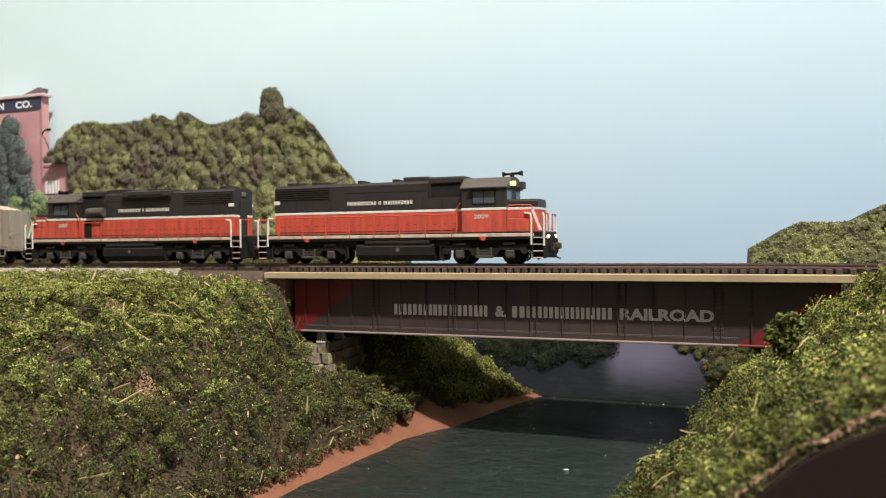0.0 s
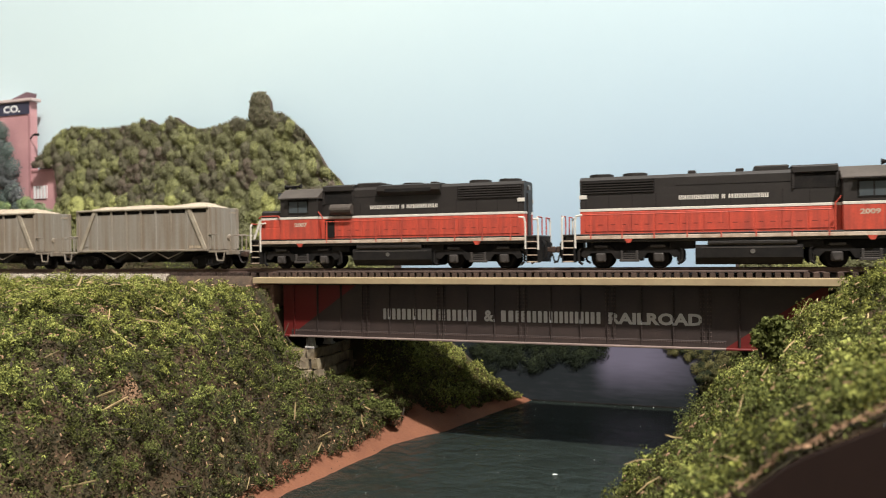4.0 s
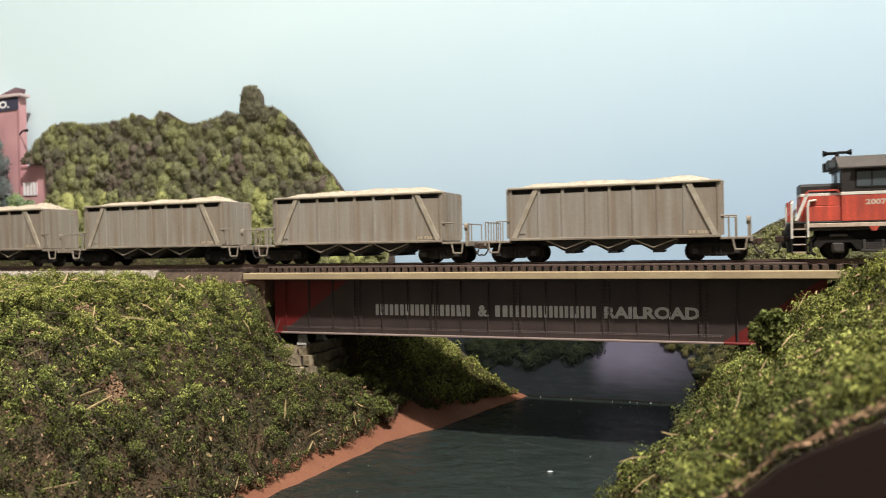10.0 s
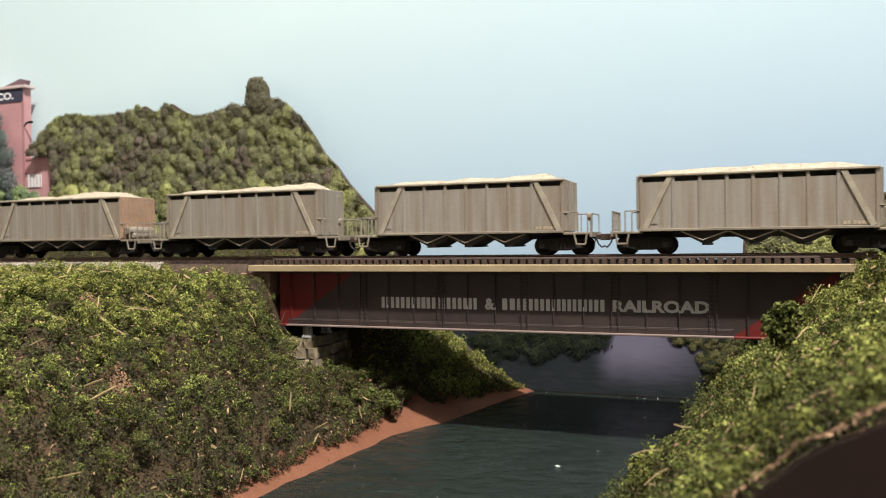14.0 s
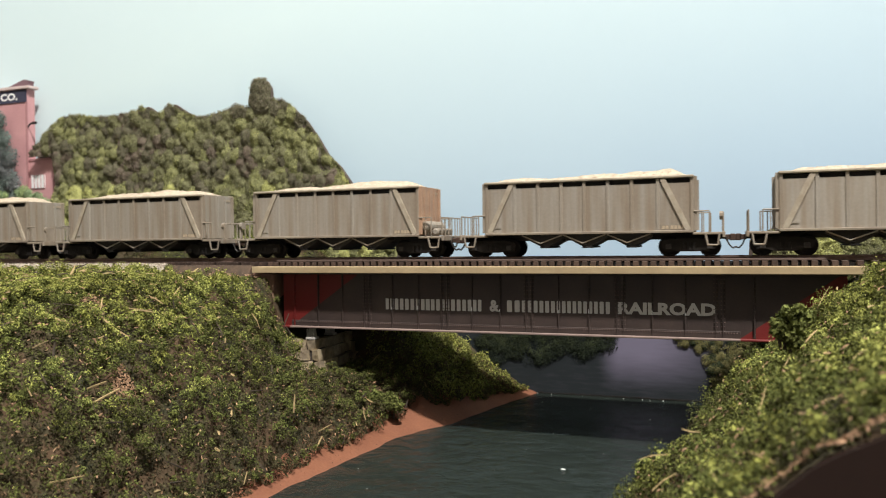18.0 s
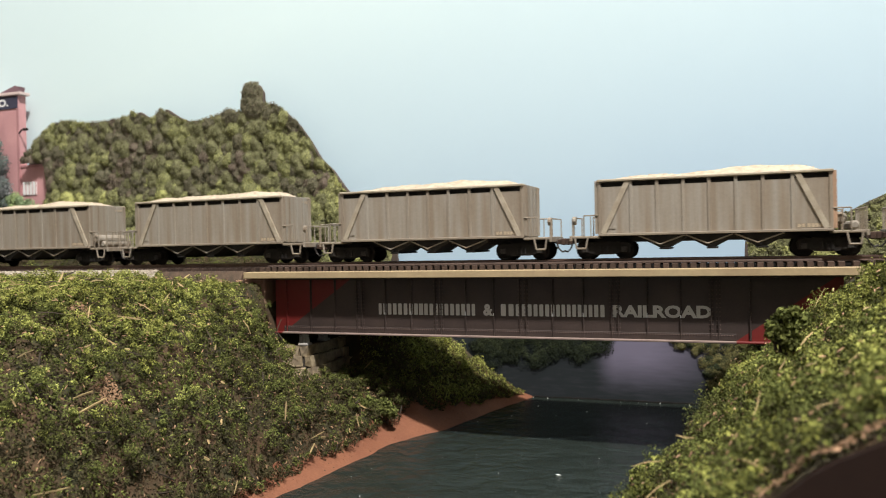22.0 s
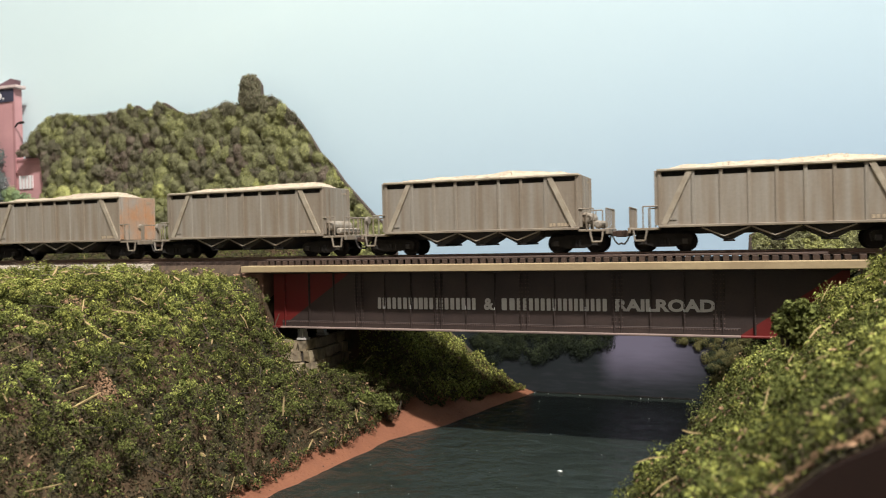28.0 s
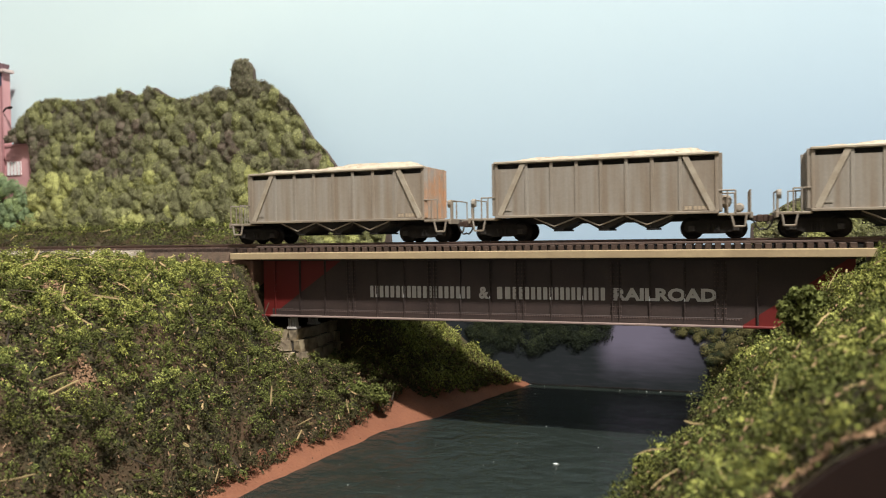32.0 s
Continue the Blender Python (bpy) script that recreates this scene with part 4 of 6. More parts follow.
litter("straw_litter", "dry tan straws strewn over the bank by the fascia", "straw", RIGHT, 110, 0.045, 0.0038, M_STRAW, 52, 0.050)
litter("leaf_litter", "pinkish tan flakes among the green foam", "leaf litter", LEFT, 3600, 0.0072, 0.0034, M_CHIP, 53, 0.045)
litter("leaf_litter", "pinkish tan flakes among the green foam", "leaf litter", RIGHT, 1500, 0.0072, 0.0036, M_CHIP, 54, 0.045)
litter("leaf_litter", "pinkish tan crumbs along the cut edge of the bank", "leaf litter", (1.9, 3.6, -2.6, -2.54), 1500, 0.006, 0.004, M_CHIP, 59, 0.012)
litter("leaf_litter", "pinkish tan flakes on a bare patch of the bank", "leaf litter", (-0.56, -0.46, -1.80, -1.70), 260, 0.006, 0.0035, M_CHIP, 57, 0.010)
litter("leaf_litter", "pinkish tan flakes on a bare patch of the bank", "leaf litter", (-1.06, -0.94, -1.50, -1.40), 260, 0.006, 0.0035, M_CHIP, 58, 0.010)
litter("twig_litter", "thin dark twigs lying on the bank", "twigs", LEFT, 360, 0.042, 0.0042, M_TWIG, 55, 0.050)
litter("leaf_litter", "broad pale tan dead leaves lying on the bank", "leaf litter", LEFT, 230, 0.013, 0.0065, M_STRAW, 60, 0.045)
litter("straw_litter", "dry straws on the ground behind the track", "straw", BACK, 60, 0.040, 0.004, M_STRAW, 56)


def bush(label, spots, seed, mats=(0, 1)):
    """A tufted bush of foam: a few short stems and a crown of small leaves."""
    b = thing("bush", label, "bush", at=spots[0][:3])
    stems = G()
    rng = np.random.RandomState(seed)
    vs, ms = [], []
    x0, y0, z0, _ = spots[0]
    for x, y, z, r in spots:
        c = np.array([x - x0, y - y0, z - z0])
        stems.tube((c[0] * 0.5, c[1] * 0.5, c[2] - r - 0.04), tuple(c), 0.008, 5, 0, 0.003)
        n = int(12000 * r)
        d = rng.normal(size=(n, 3))
        d /= np.linalg.norm(d, axis=1, keepdims=True)
        p = c + d * r * rng.uniform(0.45, 1.15, (n, 1))
        v, _f = leaves(p, d + (0, 0, 0.3), 0.0095 * rng.uniform(0.6, 1.4, n), rng, 1.0)
        vs.append(v)
        # second colour goes mostly to the crown's top, painting light from above
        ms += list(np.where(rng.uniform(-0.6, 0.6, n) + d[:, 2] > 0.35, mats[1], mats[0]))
    part("stems", stems, M_TWIG, b)
    v = np.concatenate(vs)
    quads("crown", v, np.arange(len(v)).reshape(-1, 4), ms, M_LEAVES, b)
    return b


bush("dense dark green foam bush standing on the bank by the bridge", [(2.28, -1.2, 0.85, 0.034), (2.32, -1.19, 0.88, 0.034), (2.26, -1.2, 0.88, 0.030), (2.36, -1.17, 0.905, 0.032), (2.29, -1.21, 0.925, 0.026), (2.25, -1.21, 0.85, 0.022), (2.33, -1.2, 0.94, 0.020), (2.31, -1.2, 0.82, 0.036)], 61, (0, 0))
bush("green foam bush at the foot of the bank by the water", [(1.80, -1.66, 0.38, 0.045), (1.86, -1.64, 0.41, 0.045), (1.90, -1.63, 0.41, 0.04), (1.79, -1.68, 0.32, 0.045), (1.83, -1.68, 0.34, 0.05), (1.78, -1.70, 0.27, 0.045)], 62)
bush("green foam bush at the water's edge below the bridge", [(0.03, -0.02, 0.20, 0.055), (-0.05, -0.04, 0.22, 0.05), (-0.14, -0.05, 0.23, 0.05), (0.09, -0.04, 0.18, 0.04), (-0.25, -0.06, 0.27, 0.05)], 63, (0, 0))
bush("green foam bush on the bank beside the girder", [(-0.62, -0.42, 0.72, 0.06), (-0.55, -0.44, 0.64, 0.06), (-0.68, -0.4, 0.8, 0.05)], 64, (0, 0))

rng = random.Random(77)
g = G()
for _ in range(700):
    y = rng.uniform(-2.4, 1.3)
    x = lerp_table(LEFT_SHORE, y) - rng.uniform(-0.01, 0.17)
    z, q = ground_z(x, y), rng.uniform(0.002, 0.007)
    a = rng.uniform(0, 2)
    g.add([(x + q * math.cos(a + k * 2.094), y + q * math.sin(a + k * 2.094), z - 0.003) for k in range(3)] + [(x, y, z + q * 0.7)], [(0, 1, 3), (1, 2, 3), (2, 0, 3)])
g.m = [1 if (k // 3) % 11 == 0 else 0 for k in range(len(g.f))]
tagged(part("beach_pebbles", g, [M_CLAY, M_TWIG]), "small reddish clay crumbs on the beach", "pebbles", kind="stuff")

# foam flecks on the water and along the joint with the print
rng = random.Random(71)
g = G()
for _ in range(34):
    x, y = rng.uniform(0.1, 1.6), rng.uniform(-1.5, 1.3)
    if x < lerp_table(LEFT_SHORE, y) + 0.05 or x > lerp_table(RIGHT_SHORE, y) - 0.05:
        continue
    q = rng.uniform(0.0010, 0.0030)
    g.add([(x - q, y, 0.002), (x, y - q * 0.6, 0.002), (x + q * 1.3, y, 0.002), (x, y + q * 0.6, 0.002), (x, y, 0.005)], [(0, 1, 4), (1, 2, 4), (2, 3, 4), (3, 0, 4)])
g.add([(1.225, -0.478, 0.002), (1.245, -0.486, 0.002), (1.258, -0.475, 0.002), (1.24, -0.466, 0.002), (1.24, -0.475, 0.007)], [(0, 1, 4), (1, 2, 4), (2, 3, 4), (3, 0, 4)])
for _ in range(9):
    x, q = rng.uniform(0.62, 1.95), rng.uniform(0.002, 0.005)
    y = 1.47 - rng.uniform(0, 0.05)
    g.add([(x - q, y, 0.002), (x, y - q, 0.002), (x + q, y, 0.002), (x, y + q, 0.002), (x, y, 0.008)], [(0, 1, 4), (1, 2, 4), (2, 3, 4), (3, 0, 4)])
tagged(part("foam_flecks", g, M_FOAM), "tiny white flecks floating on the dark river", "foam", kind="stuff")
g = G()
for i in range(40):
    x = 0.58 + i * 0.036
    g.box(x, x + 0.036, 1.478 + 0.006 * rng.random(), 1.494, 0.001, 0.006 + 0.007 * rng.random())
tagged(part("joint_strip", g, M_UNDER), "dark uneven joint where river meets the backdrop", "joint", kind="structure")


# ---- bridge ----
def rivet(g, x, y, z, r=0.0046):
    v = [(x + r * math.cos(a), y, z + r * math.sin(a)) for a in (0, 1.2566, 2.5133, 3.7699, 5.0265)] + [(x, y - r * 0.8, z)]
    g.add(v, [(i, (i + 1) % 5, 5) for i in range(5)])


def build_bridge():
    br = thing("girder_bridge", "dark brown plate girder railway bridge with red ends and pale lettering", "bridge")
    x0, x1, zb, zt = -0.755, 2.66, 0.667, 1.012
    for side, (ya, yb) in (("near", (0.0, 0.018)), ("far", (0.262, 0.28))):
        web = part("girder_web", G().prism([(-0.69, zb), (2.134, zb), (2.626, zt), (-0.194, zt)], "y", ya, yb), M_GIRDER, br)
        part("red_end_panel", G().prism([(x0, zb), (-0.69, zb), (-0.194, zt), (x0, zt)], "y", ya, yb), M_GIRDER_RED, web, "red painted girder end")
        part("red_end_panel", G().prism([(2.134, zb), (x1, zb), (x1, zt), (2.626, zt)], "y", ya, yb), M_GIRDER_RED, web, "red painted girder end")
        a, b = (-0.036, 0.05) if side == "near" else (0.23, 0.316)
        part("bottom_flange", G().box(-0.69, 2.134, a, b, 0.655, 0.667, 0.003), M_FLANGE, br, "dusty pinkish bottom flange")
        part("flange_end", G().box(x0, -0.69, a, b, 0.655, 0.667, 0.003), M_GIRDER_RED, br)
        part("flange_end", G().box(2.134, x1, a, b, 0.655, 0.667, 0.003), M_GIRDER_RED, br)
        part("top_flange", G().box(x0, x1, a, b, 1.012, 1.022, 0.003), M_GIRDER, br)
    part("flange_angle", G().box(-0.69, 2.134, -0.008, -0.001, 0.667, 0.705, 0.002), M_GIRDER, br)
    riv = G()
    for i in range(17):
        x = -0.665 + i * 0.1794
        double = i % 3 == 0 and i > 0
        for dx in ((-0.019, 0.019) if double else (0.0,)):
            wide = 0.007 if not double else 0.012
            st = G().box(x + dx - wide, x + dx + wide, -0.0035, -0.001, 0.668, 1.010, 0.001)
            st.box(x + dx - 0.0025, x + dx + 0.0025, -0.015, -0.003, 0.668, 1.010, 0.001)
            red = x < -0.60
            part("stiffener", st, M_GIRDER_RED if red else M_GIRDER, br)
            for k in range(14 if double else 0):
                for q in (-0.008, 0.008):
                    rivet(riv, x + dx + q, -0.0035, 0.68 + k * 0.024)
            if not double:
                for k in range(8):
                    rivet(riv, x + dx + 0.0048, -0.0035, 0.69 + k * 0.042, 0.003)
    n = 200
    for k in range(n):
        rivet(riv, -0.68 + k * (2.81 / n), -0.008, 0.695, 0.0048)
    tagged(part("rivets", riv, M_DUSTY, br), kind="stuff")
    for k in range(7):
        x = -0.6 + k * 0.52
        g = G().tube((x, 0.02, 0.70), (x + 0.26, 0.26, 0.98), 0.008, 5).tube((x, 0.02, 0.98), (x + 0.26, 0.26, 0.70), 0.008, 5)
        part("cross_brace", g, M_GIRDER, br)
    # lettering: plain bars for the name, the common word lettered
    y = -0.0042
    part("lettering", letter_bars(G(), 0.0, 0.655, 0.787, 0.858, y, WORD_A, 0.16), M_LETTER, br, "grey-white lettering bars")
    fit_text("lettering", "&", 0.702, 0.764, 0.787, 0.858, y, M_LETTER, br)
    part("lettering", letter_bars(G(), 0.805, 1.435, 0.787, 0.858, y, WORD_B, 0.16), M_LETTER, br, "grey-white lettering bars")
    fit_text("lettering", "RAILROAD", 1.475, 2.01, 0.787, 0.858, y, M_LETTER, br)
    # chips of letter paint on the stiffener edges
    for i in range(4, 16):
        if i % 3:
            x = -0.665 + i * 0.1794
            part("paint_chip", G().box(x - 0.002, x + 0.002, -0.0165, -0.0152, 0.789, 0.805 + 0.008 * (i % 2)), M_SIGNWHITE, br)
    # timber along the deck edge, and the guard strip over the tie ends
    part("edge_beam", G().box(-0.93, 2.74, -0.115, -0.012, 1.024, 1.066, 0.003), M_BEAM, br, "tan timber edge beam")
    # added dark block stands in for the shade between the ties
    part("deck_filler", G().box(-0.95, 2.70, 0.03, 0.27, 1.053, 1.084), M_UNDER, br)
    # boards run on unseen past the far girder to widen the bridge's shadow
    part("deck_boards", G().box(-0.96, 2.72, -0.011, 0.88, 1.026, 1.052, 0.002), M_TIE, br)
    part("guard_timber", G().box(-0.80, 2.56, -0.012, 0.012, 1.096, 1.108, 0.002), M_DUSTY, br)
    part("guard_timber", G().box(-0.80, 2.56, 0.288, 0.312, 1.096, 1.108, 0.002), M_DUSTY, br)
    for x in (-0.55, 2.51):
        for yy in (0.02, 0.27):
            g = G().box(x - 0.035, x + 0.035, yy - 0.03, yy + 0.03, 0.575, 0.590, 0.002)
            g.prism([(x - 0.03, 0.590), (x + 0.03, 0.590), (x + 0.018, 0.655), (x - 0.018, 0.655)], "y", yy - 0.012, yy + 0.012)
            for q in (-0.026, -0.009, 0.009, 0.026):
                g.box(x + q - 0.002, x + q + 0.002, yy - 0.026, yy - 0.012, 0.590, 0.645)
            part("bearing_shoe", g, M_LETTER, br, "grey steel bearing shoe")
    return br


build_bridge()


# ---- abutments ----
def stone(g, x0, x1, y0, y1, z0, z1, rng):
    j = lambda v: v + rng.uniform(-0.010, 0.010)
    v = [(j(x), j(y), z + rng.uniform(-0.007, 0.007)) for x in (x0, x1) for y in (y0, y1) for z in (z0, z1)]
    return g.add(v, [(0, 1, 3, 2), (4, 6, 7, 5), (0, 4, 5, 1), (2, 3, 7, 6), (0, 2, 6, 4), (1, 5, 7, 3)])


def build_abutment(xa, xb, face, label):
    rng = random.Random(int(xa * 100))
    t = thing("stone_abutment", label, "abutment", group="bridge abutments")
    part("core", G().box(xa + 0.015, xb - 0.015, 0.0, 0.53, -0.1, 0.555), M_MORTAR, t)
    rows = 8
    hgt = 0.575 / rows
    for r in range(rows):
        z0, z1 = r * hgt + 0.003, (r + 1) * hgt - 0.003
        lean = face * 0.16 * (1 - (r + 1) / rows)
        y = -0.012
        while y < 0.53:
            d = min(rng.uniform(0.09, 0.17), 0.56 - y)
            x0 = (xb - 0.05 if face > 0 else xa) + lean
            bulge = rng.uniform(0, 0.014)
            part("stone", stone(G(), x0 - (bulge if face < 0 else 0), x0 + 0.05 + (bulge if face > 0 else 0), y + 0.003, y + d - 0.003, z0, z1, rng), M_STONE, t)
            y += d
        x = xa + lean
        while x < xb + lean - 0.06:
            d = min(rng.uniform(0.06, 0.13), xb + lean - 0.055 - x)
            part("stone", stone(G(), x + 0.003, x + d - 0.003, -0.02 - rng.uniform(0, 0.012), 0.03, z0, z1, rng), M_STONE, t)
            x += d
    wa, wb = (xa, xa + 0.17) if face > 0 else (xb - 0.17, xb)
    part("backwall", G().box(wa, wb, -0.06, 0.36, 0.55, 1.02, 0.01), M_BACKWALL, t, "pinkish brown backwall")
    return t


build_abutment(-0.97, -0.52, 1, "pale grey-tan stone block bridge abutment half hidden by foliage")
build_abutment(2.48, 2.93, -1, "stone block bridge abutment buried in the green bank")


# ---- track ----
def build_track():
    tr = thing("railway_track", "straight single railway track with rusty rails on dark brown ties", "track")
    for y in (TRACK_Y - 0.0945, TRACK_Y + 0.0945):
        g = G()
        prof = [(-0.016, 0), (0.016, 0), (0.016, 0.003), (0.003, 0.006), (0.003, 0.016), (0.006, 0.018), (0.006, 0.025), (-0.006, 0.025), (-0.006, 0.018), (-0.003, 0.016), (-0.003, 0.006), (-0.016, 0.003)]
        g.prism([(y + u, RAIL - 0.025 + w) for u, w in prof], "x", -24, 26)
        part("rail", g, M_RAIL, tr)
    tie = G().box(-0.016, 0.016, -0.172, 0.172, 0, 0.030, 0.003).mesh("tie", M_TIE, U)
    x = -3.3
    while x < 3.4:
        ob = new("tie", tie)
        ob.parent = tr
        ob.location = (x * U, TRACK_Y * U, (RAIL - 0.0552) * U)
        x += 0.0486 if -0.9 < x < 2.62 else 0.070
    far = G()
    for k in range(270):
        for x in (-3.375 - k * 0.075, 3.475 + k * 0.08):
            far.box(x - 0.016, x + 0.016, TRACK_Y - 0.172, TRACK_Y + 0.172, RAIL - 0.055, RAIL - 0.025)
    tagged(part("far_ties", far, M_TIE, tr), kind="stuff")
    return tr


build_track()
bal = G()
for x0, x1 in ((-24, -1.75), (2.93, 26)):
    bal.prism([(TRACK_Y - 0.25, 1.0), (TRACK_Y - 0.195, 1.082), (TRACK_Y + 0.22, 1.082), (TRACK_Y + 0.36, 0.98)], "x", x0, x1)
tagged(part("ballast_bed", bal, M_BALLAST), "pale crushed stone ballast under the track", "ballast", kind="structure")
dirt = G().prism([(TRACK_Y - 0.25, 0.98), (TRACK_Y - 0.195, 1.072), (TRACK_Y + 0.22, 1.072), (TRACK_Y + 0.36, 0.98)], "x", -1.75, -0.975)
tagged(part("bare_roadbed", dirt, M_DIRT), "brown bare roadbed beside the bridge end", "roadbed", kind="structure")
rng = random.Random(81)
g = G()
for _ in range(9000):
    x = rng.uniform(-4.6, -1.70) if rng.random() < 0.85 else rng.uniform(2.9, 3.6)
    y = TRACK_Y + rng.choice((-1, 1)) * rng.uniform(0.0, 0.38) if rng.random() < 0.25 else TRACK_Y - rng.uniform(0.17, 0.25)
    z = 1.082 - max(0, abs(y - TRACK_Y) - 0.195) * 1.2
    q = rng.uniform(0.005, 0.011)
    a = rng.uniform(0, 2)
    v = [(x + q * math.cos(a + k * 2.094), y + q * math.sin(a + k * 2.094), z - 0.002) for k in range(3)] + [(x, y, z + q * 0.8)]
    g.add(v, [(0, 1, 3), (1, 2, 3), (2, 0, 3)])
tagged(part("ballast_stones", g, M_BALLAST), "loose pale ballast stones beside the ties", "ballast", kind="stuff")

# ---- room ----
# unseen room shell, kept pale so it bounces fill onto the layout
room = {"floor": (-3, 3.2, -3.2, 1.2, -1.0, -0.95), "ceiling": (-3, 3.2, -3.2, 1.2, 2.2, 2.25),
        "wall_north": (-3, 3.2, 1.2, 1.3, -1.0, 2.25), "wall_south": (-3, 3.2, -3.3, -3.2, -1.0, 2.25),
        "wall_west": (-3.1, -3, -3.2, 1.2, -1.0, 2.25), "wall_east": (3.2, 3.3, -3.2, 1.2, -1.0, 2.25)}
for name, b in room.items():
    tagged(part(name, G().box(*b), M_FLOOR if name == "floor" else M_WALL, scale=1.0), "plain painted room " + name.split("_")[0], name.split("_")[0], kind="structure")

# ---- trains ----
def wheelset(r, y, tread):
    """Two flanged wheels on their axle, turning about y."""
    g = G()
    n = 18
    for s in (-1, 1):
        rings = [(y - 0.08, r * 1.07), (y - 0.05, r * 1.07), (y - 0.03, r), (y + 0.06, r * 0.985), (y + 0.06, r * 0.80), (y + 0.02, r * 0.74), (y + 0.02, r * 0.30), (y + 0.07, r * 0.22)]
        v = [(q * math.cos(2 * math.pi * i / n), s * p, q * math.sin(2 * math.pi * i / n)) for p, q in rings for i in range(n)]
        f = [(k * n + i, k * n + (i + 1) % n, (k + 1) * n + (i + 1) % n, (k + 1) * n + i) for k in range(len(rings) - 1) for i in range(n)]
        f += [tuple(range(n)), tuple(range((len(rings) - 1) * n, len(rings) * n))]
        g.add(v, f)
        g.m[-len(f):] = [1 if k // n == 2 or k // n == 3 else 0 for k in range(len(f) - 2)] + [0, 0]
    g.tube((0, -y, 0), (0, y, 0), 0.09, 8)
    return g


def both(fn):
    for s in (-1, 1):
        fn(s)


def sb(g, s, x0, x1, ya, yb, z0, z1, c=0.0, m=0):
    """A box on one side: y from ya to yb outwards, mirrored by s."""
    a, b = sorted((s * ya, s * yb))
    return g.box(x0, x1, a, b, z0, z1, c, m)


def locomotive(number, dynamic, lit):
    lab = "black and red diesel locomotive with white stripe and %s number boards" % ("lit" if lit else "dark")
    t = thing("diesel_locomotive", lab, "locomotive", group="pair of diesel locomotives")
    wheels = []

    def p(name, g, m, label="", parent=None, **k):
        return part(name, g, m, parent or t, label, scale=H, **k)

    # underframe, sill stripe, walkway
    p("underframe", G().box(-8.3, 8.3, -1.38, 1.38, 1.28, 1.62, 0.04), M_BLACK)
    walkway = p("walkway", G().box(-8.45, 8.45, -1.47, 1.47, 1.60, 1.68, 0.02), M_BLACK)
    for s in (-1, 1):
        g = G()
        sb(g, s, -7.75, 7.9, 1.40, 1.475, 1.42, 1.60, 0.02)
        p("sill_stripe", g, M_CREAMSILL, "dirty cream stripe along the sill")
        for x in (-5.2, 5.2):
            p("jacking_pad", G().prism([(x - 0.2, 1.44), (x + 0.2, 1.44), (x + 0.09, 1.24), (x - 0.09, 1.24)], "y", *sorted((s * 1.36, s * 1.47))), M_RED)
    # long hood: red below, white stripe, black above with cut edges
    hood = p("long_hood", G().box(-7.6, 4.05, -0.95, 0.95, 1.66, 2.80, 0.02), M_RED, "weathered red lower hood")
    p("hood_stripe", G().box(-7.61, 4.05, -0.962, 0.962, 2.80, 2.93, 0.01), M_WHITE, "white stripe")
    c = 0.16
    top = [(-0.95, 2.93), (0.95, 2.93), (0.95, 4.5 - c), (0.95 - c, 4.5), (-0.95 + c, 4.5), (-0.95, 4.5 - c)]
    upper = p("hood_top", G().prism(top, "x", -7.6, 4.05), M_BLACK, "black upper hood")
    for s in (-1, 1):
        # doors with hinges and latch slots
        for i in range(10):
            x = -7.35 + i * 1.12
            g = G()
            sb(g, s, x, x + 1.06, 0.95, 0.975, 1.80, 2.74, 0.012)
            d = p("hood_door", g, M_RED, parent=hood)
            g = G()
            for zz in (2.12,):
                for xx in (0.14, 0.64):
                    sb(g, s, x + xx, x + xx + 0.22, 0.974, 0.982, zz, zz + 0.03)
            p("louvre", g, M_REDDARK, parent=d)
        g = G()
        for xx in np.arange(-7.3, 3.4, 1.12):
            sb(g, s, xx - 0.012, xx + 0.012, 0.95, 0.958, 2.95, 3.62)
        sb(g, s, -3.0, 2.0, 0.95, 0.962, 3.94, 3.965)
        p("panel_seams", g, M_UNDER, parent=upper)
        # radiator grille
        g = G()
        sb(g, s, -7.5, -4.0, 0.94, 0.955, 3.66, 4.32)
        grille = p("radiator_grille", g, M_UNDER)
        for i in range(5):
            g = G()
            z = 3.70 + i * 0.125
            y0, y1 = sorted((s * 0.955, s * 1.0))
            g.prism([(y0, z), (y1, z - 0.02), (y1, z + 0.03), (y0, z + 0.05)], "x", -7.45, -4.05)
            p("slat", g, M_BLACK, parent=grille)
        # inertial filter recess behind the cab
        g = G()
        sb(g, s, 2.05, 3.95, 0.95, 1.05, 4.30, 4.62, 0.04)
        sb(g, s, 2.05, 2.15, 0.95, 1.02, 3.62, 4.3)
        sb(g, s, 3.85, 3.95, 0.95, 1.02, 3.62, 4.3)
        p("filter_housing", g, M_BLACK)
        # blacker panel puts the recess's shade into its colour
        g = G()
        sb(g, s, 2.15, 3.85, 0.95, 0.965, 3.62, 4.3)
        p("filter_screen", g, M_UNDER)
        # lettering bars
        g = letter_bars(G(), -2.9, 1.08, 3.26, 3.47, 0, WORD_A + [0, 0.9, 0] + WORD_B)
        g.v = [(x, s * 0.964, z) for x, _, z in g.v]
        p("lettering", g, M_WHITE, "white lettering bars")
    p("end_door", G().box(-7.66, -7.6, -0.35, 0.35, 1.7, 3.9, 0.02), M_BLACK)
    p("filter_hatch", G().box(0.45, 1.95, -0.8, 0.8, 4.4, 4.74, 0.06), M_BLACK)
    p("blower_roof", G().prism([(-1.05, 4.5), (1.05, 4.5), (0.8, 4.68), (-0.8, 4.68)], "x", 2.05, 3.95), M_BLACK)
    # roof fans and stacks
    fans = [-6.65, -5.0] + ([-1.15] if dynamic else [])
    for x in fans:
        g = G()
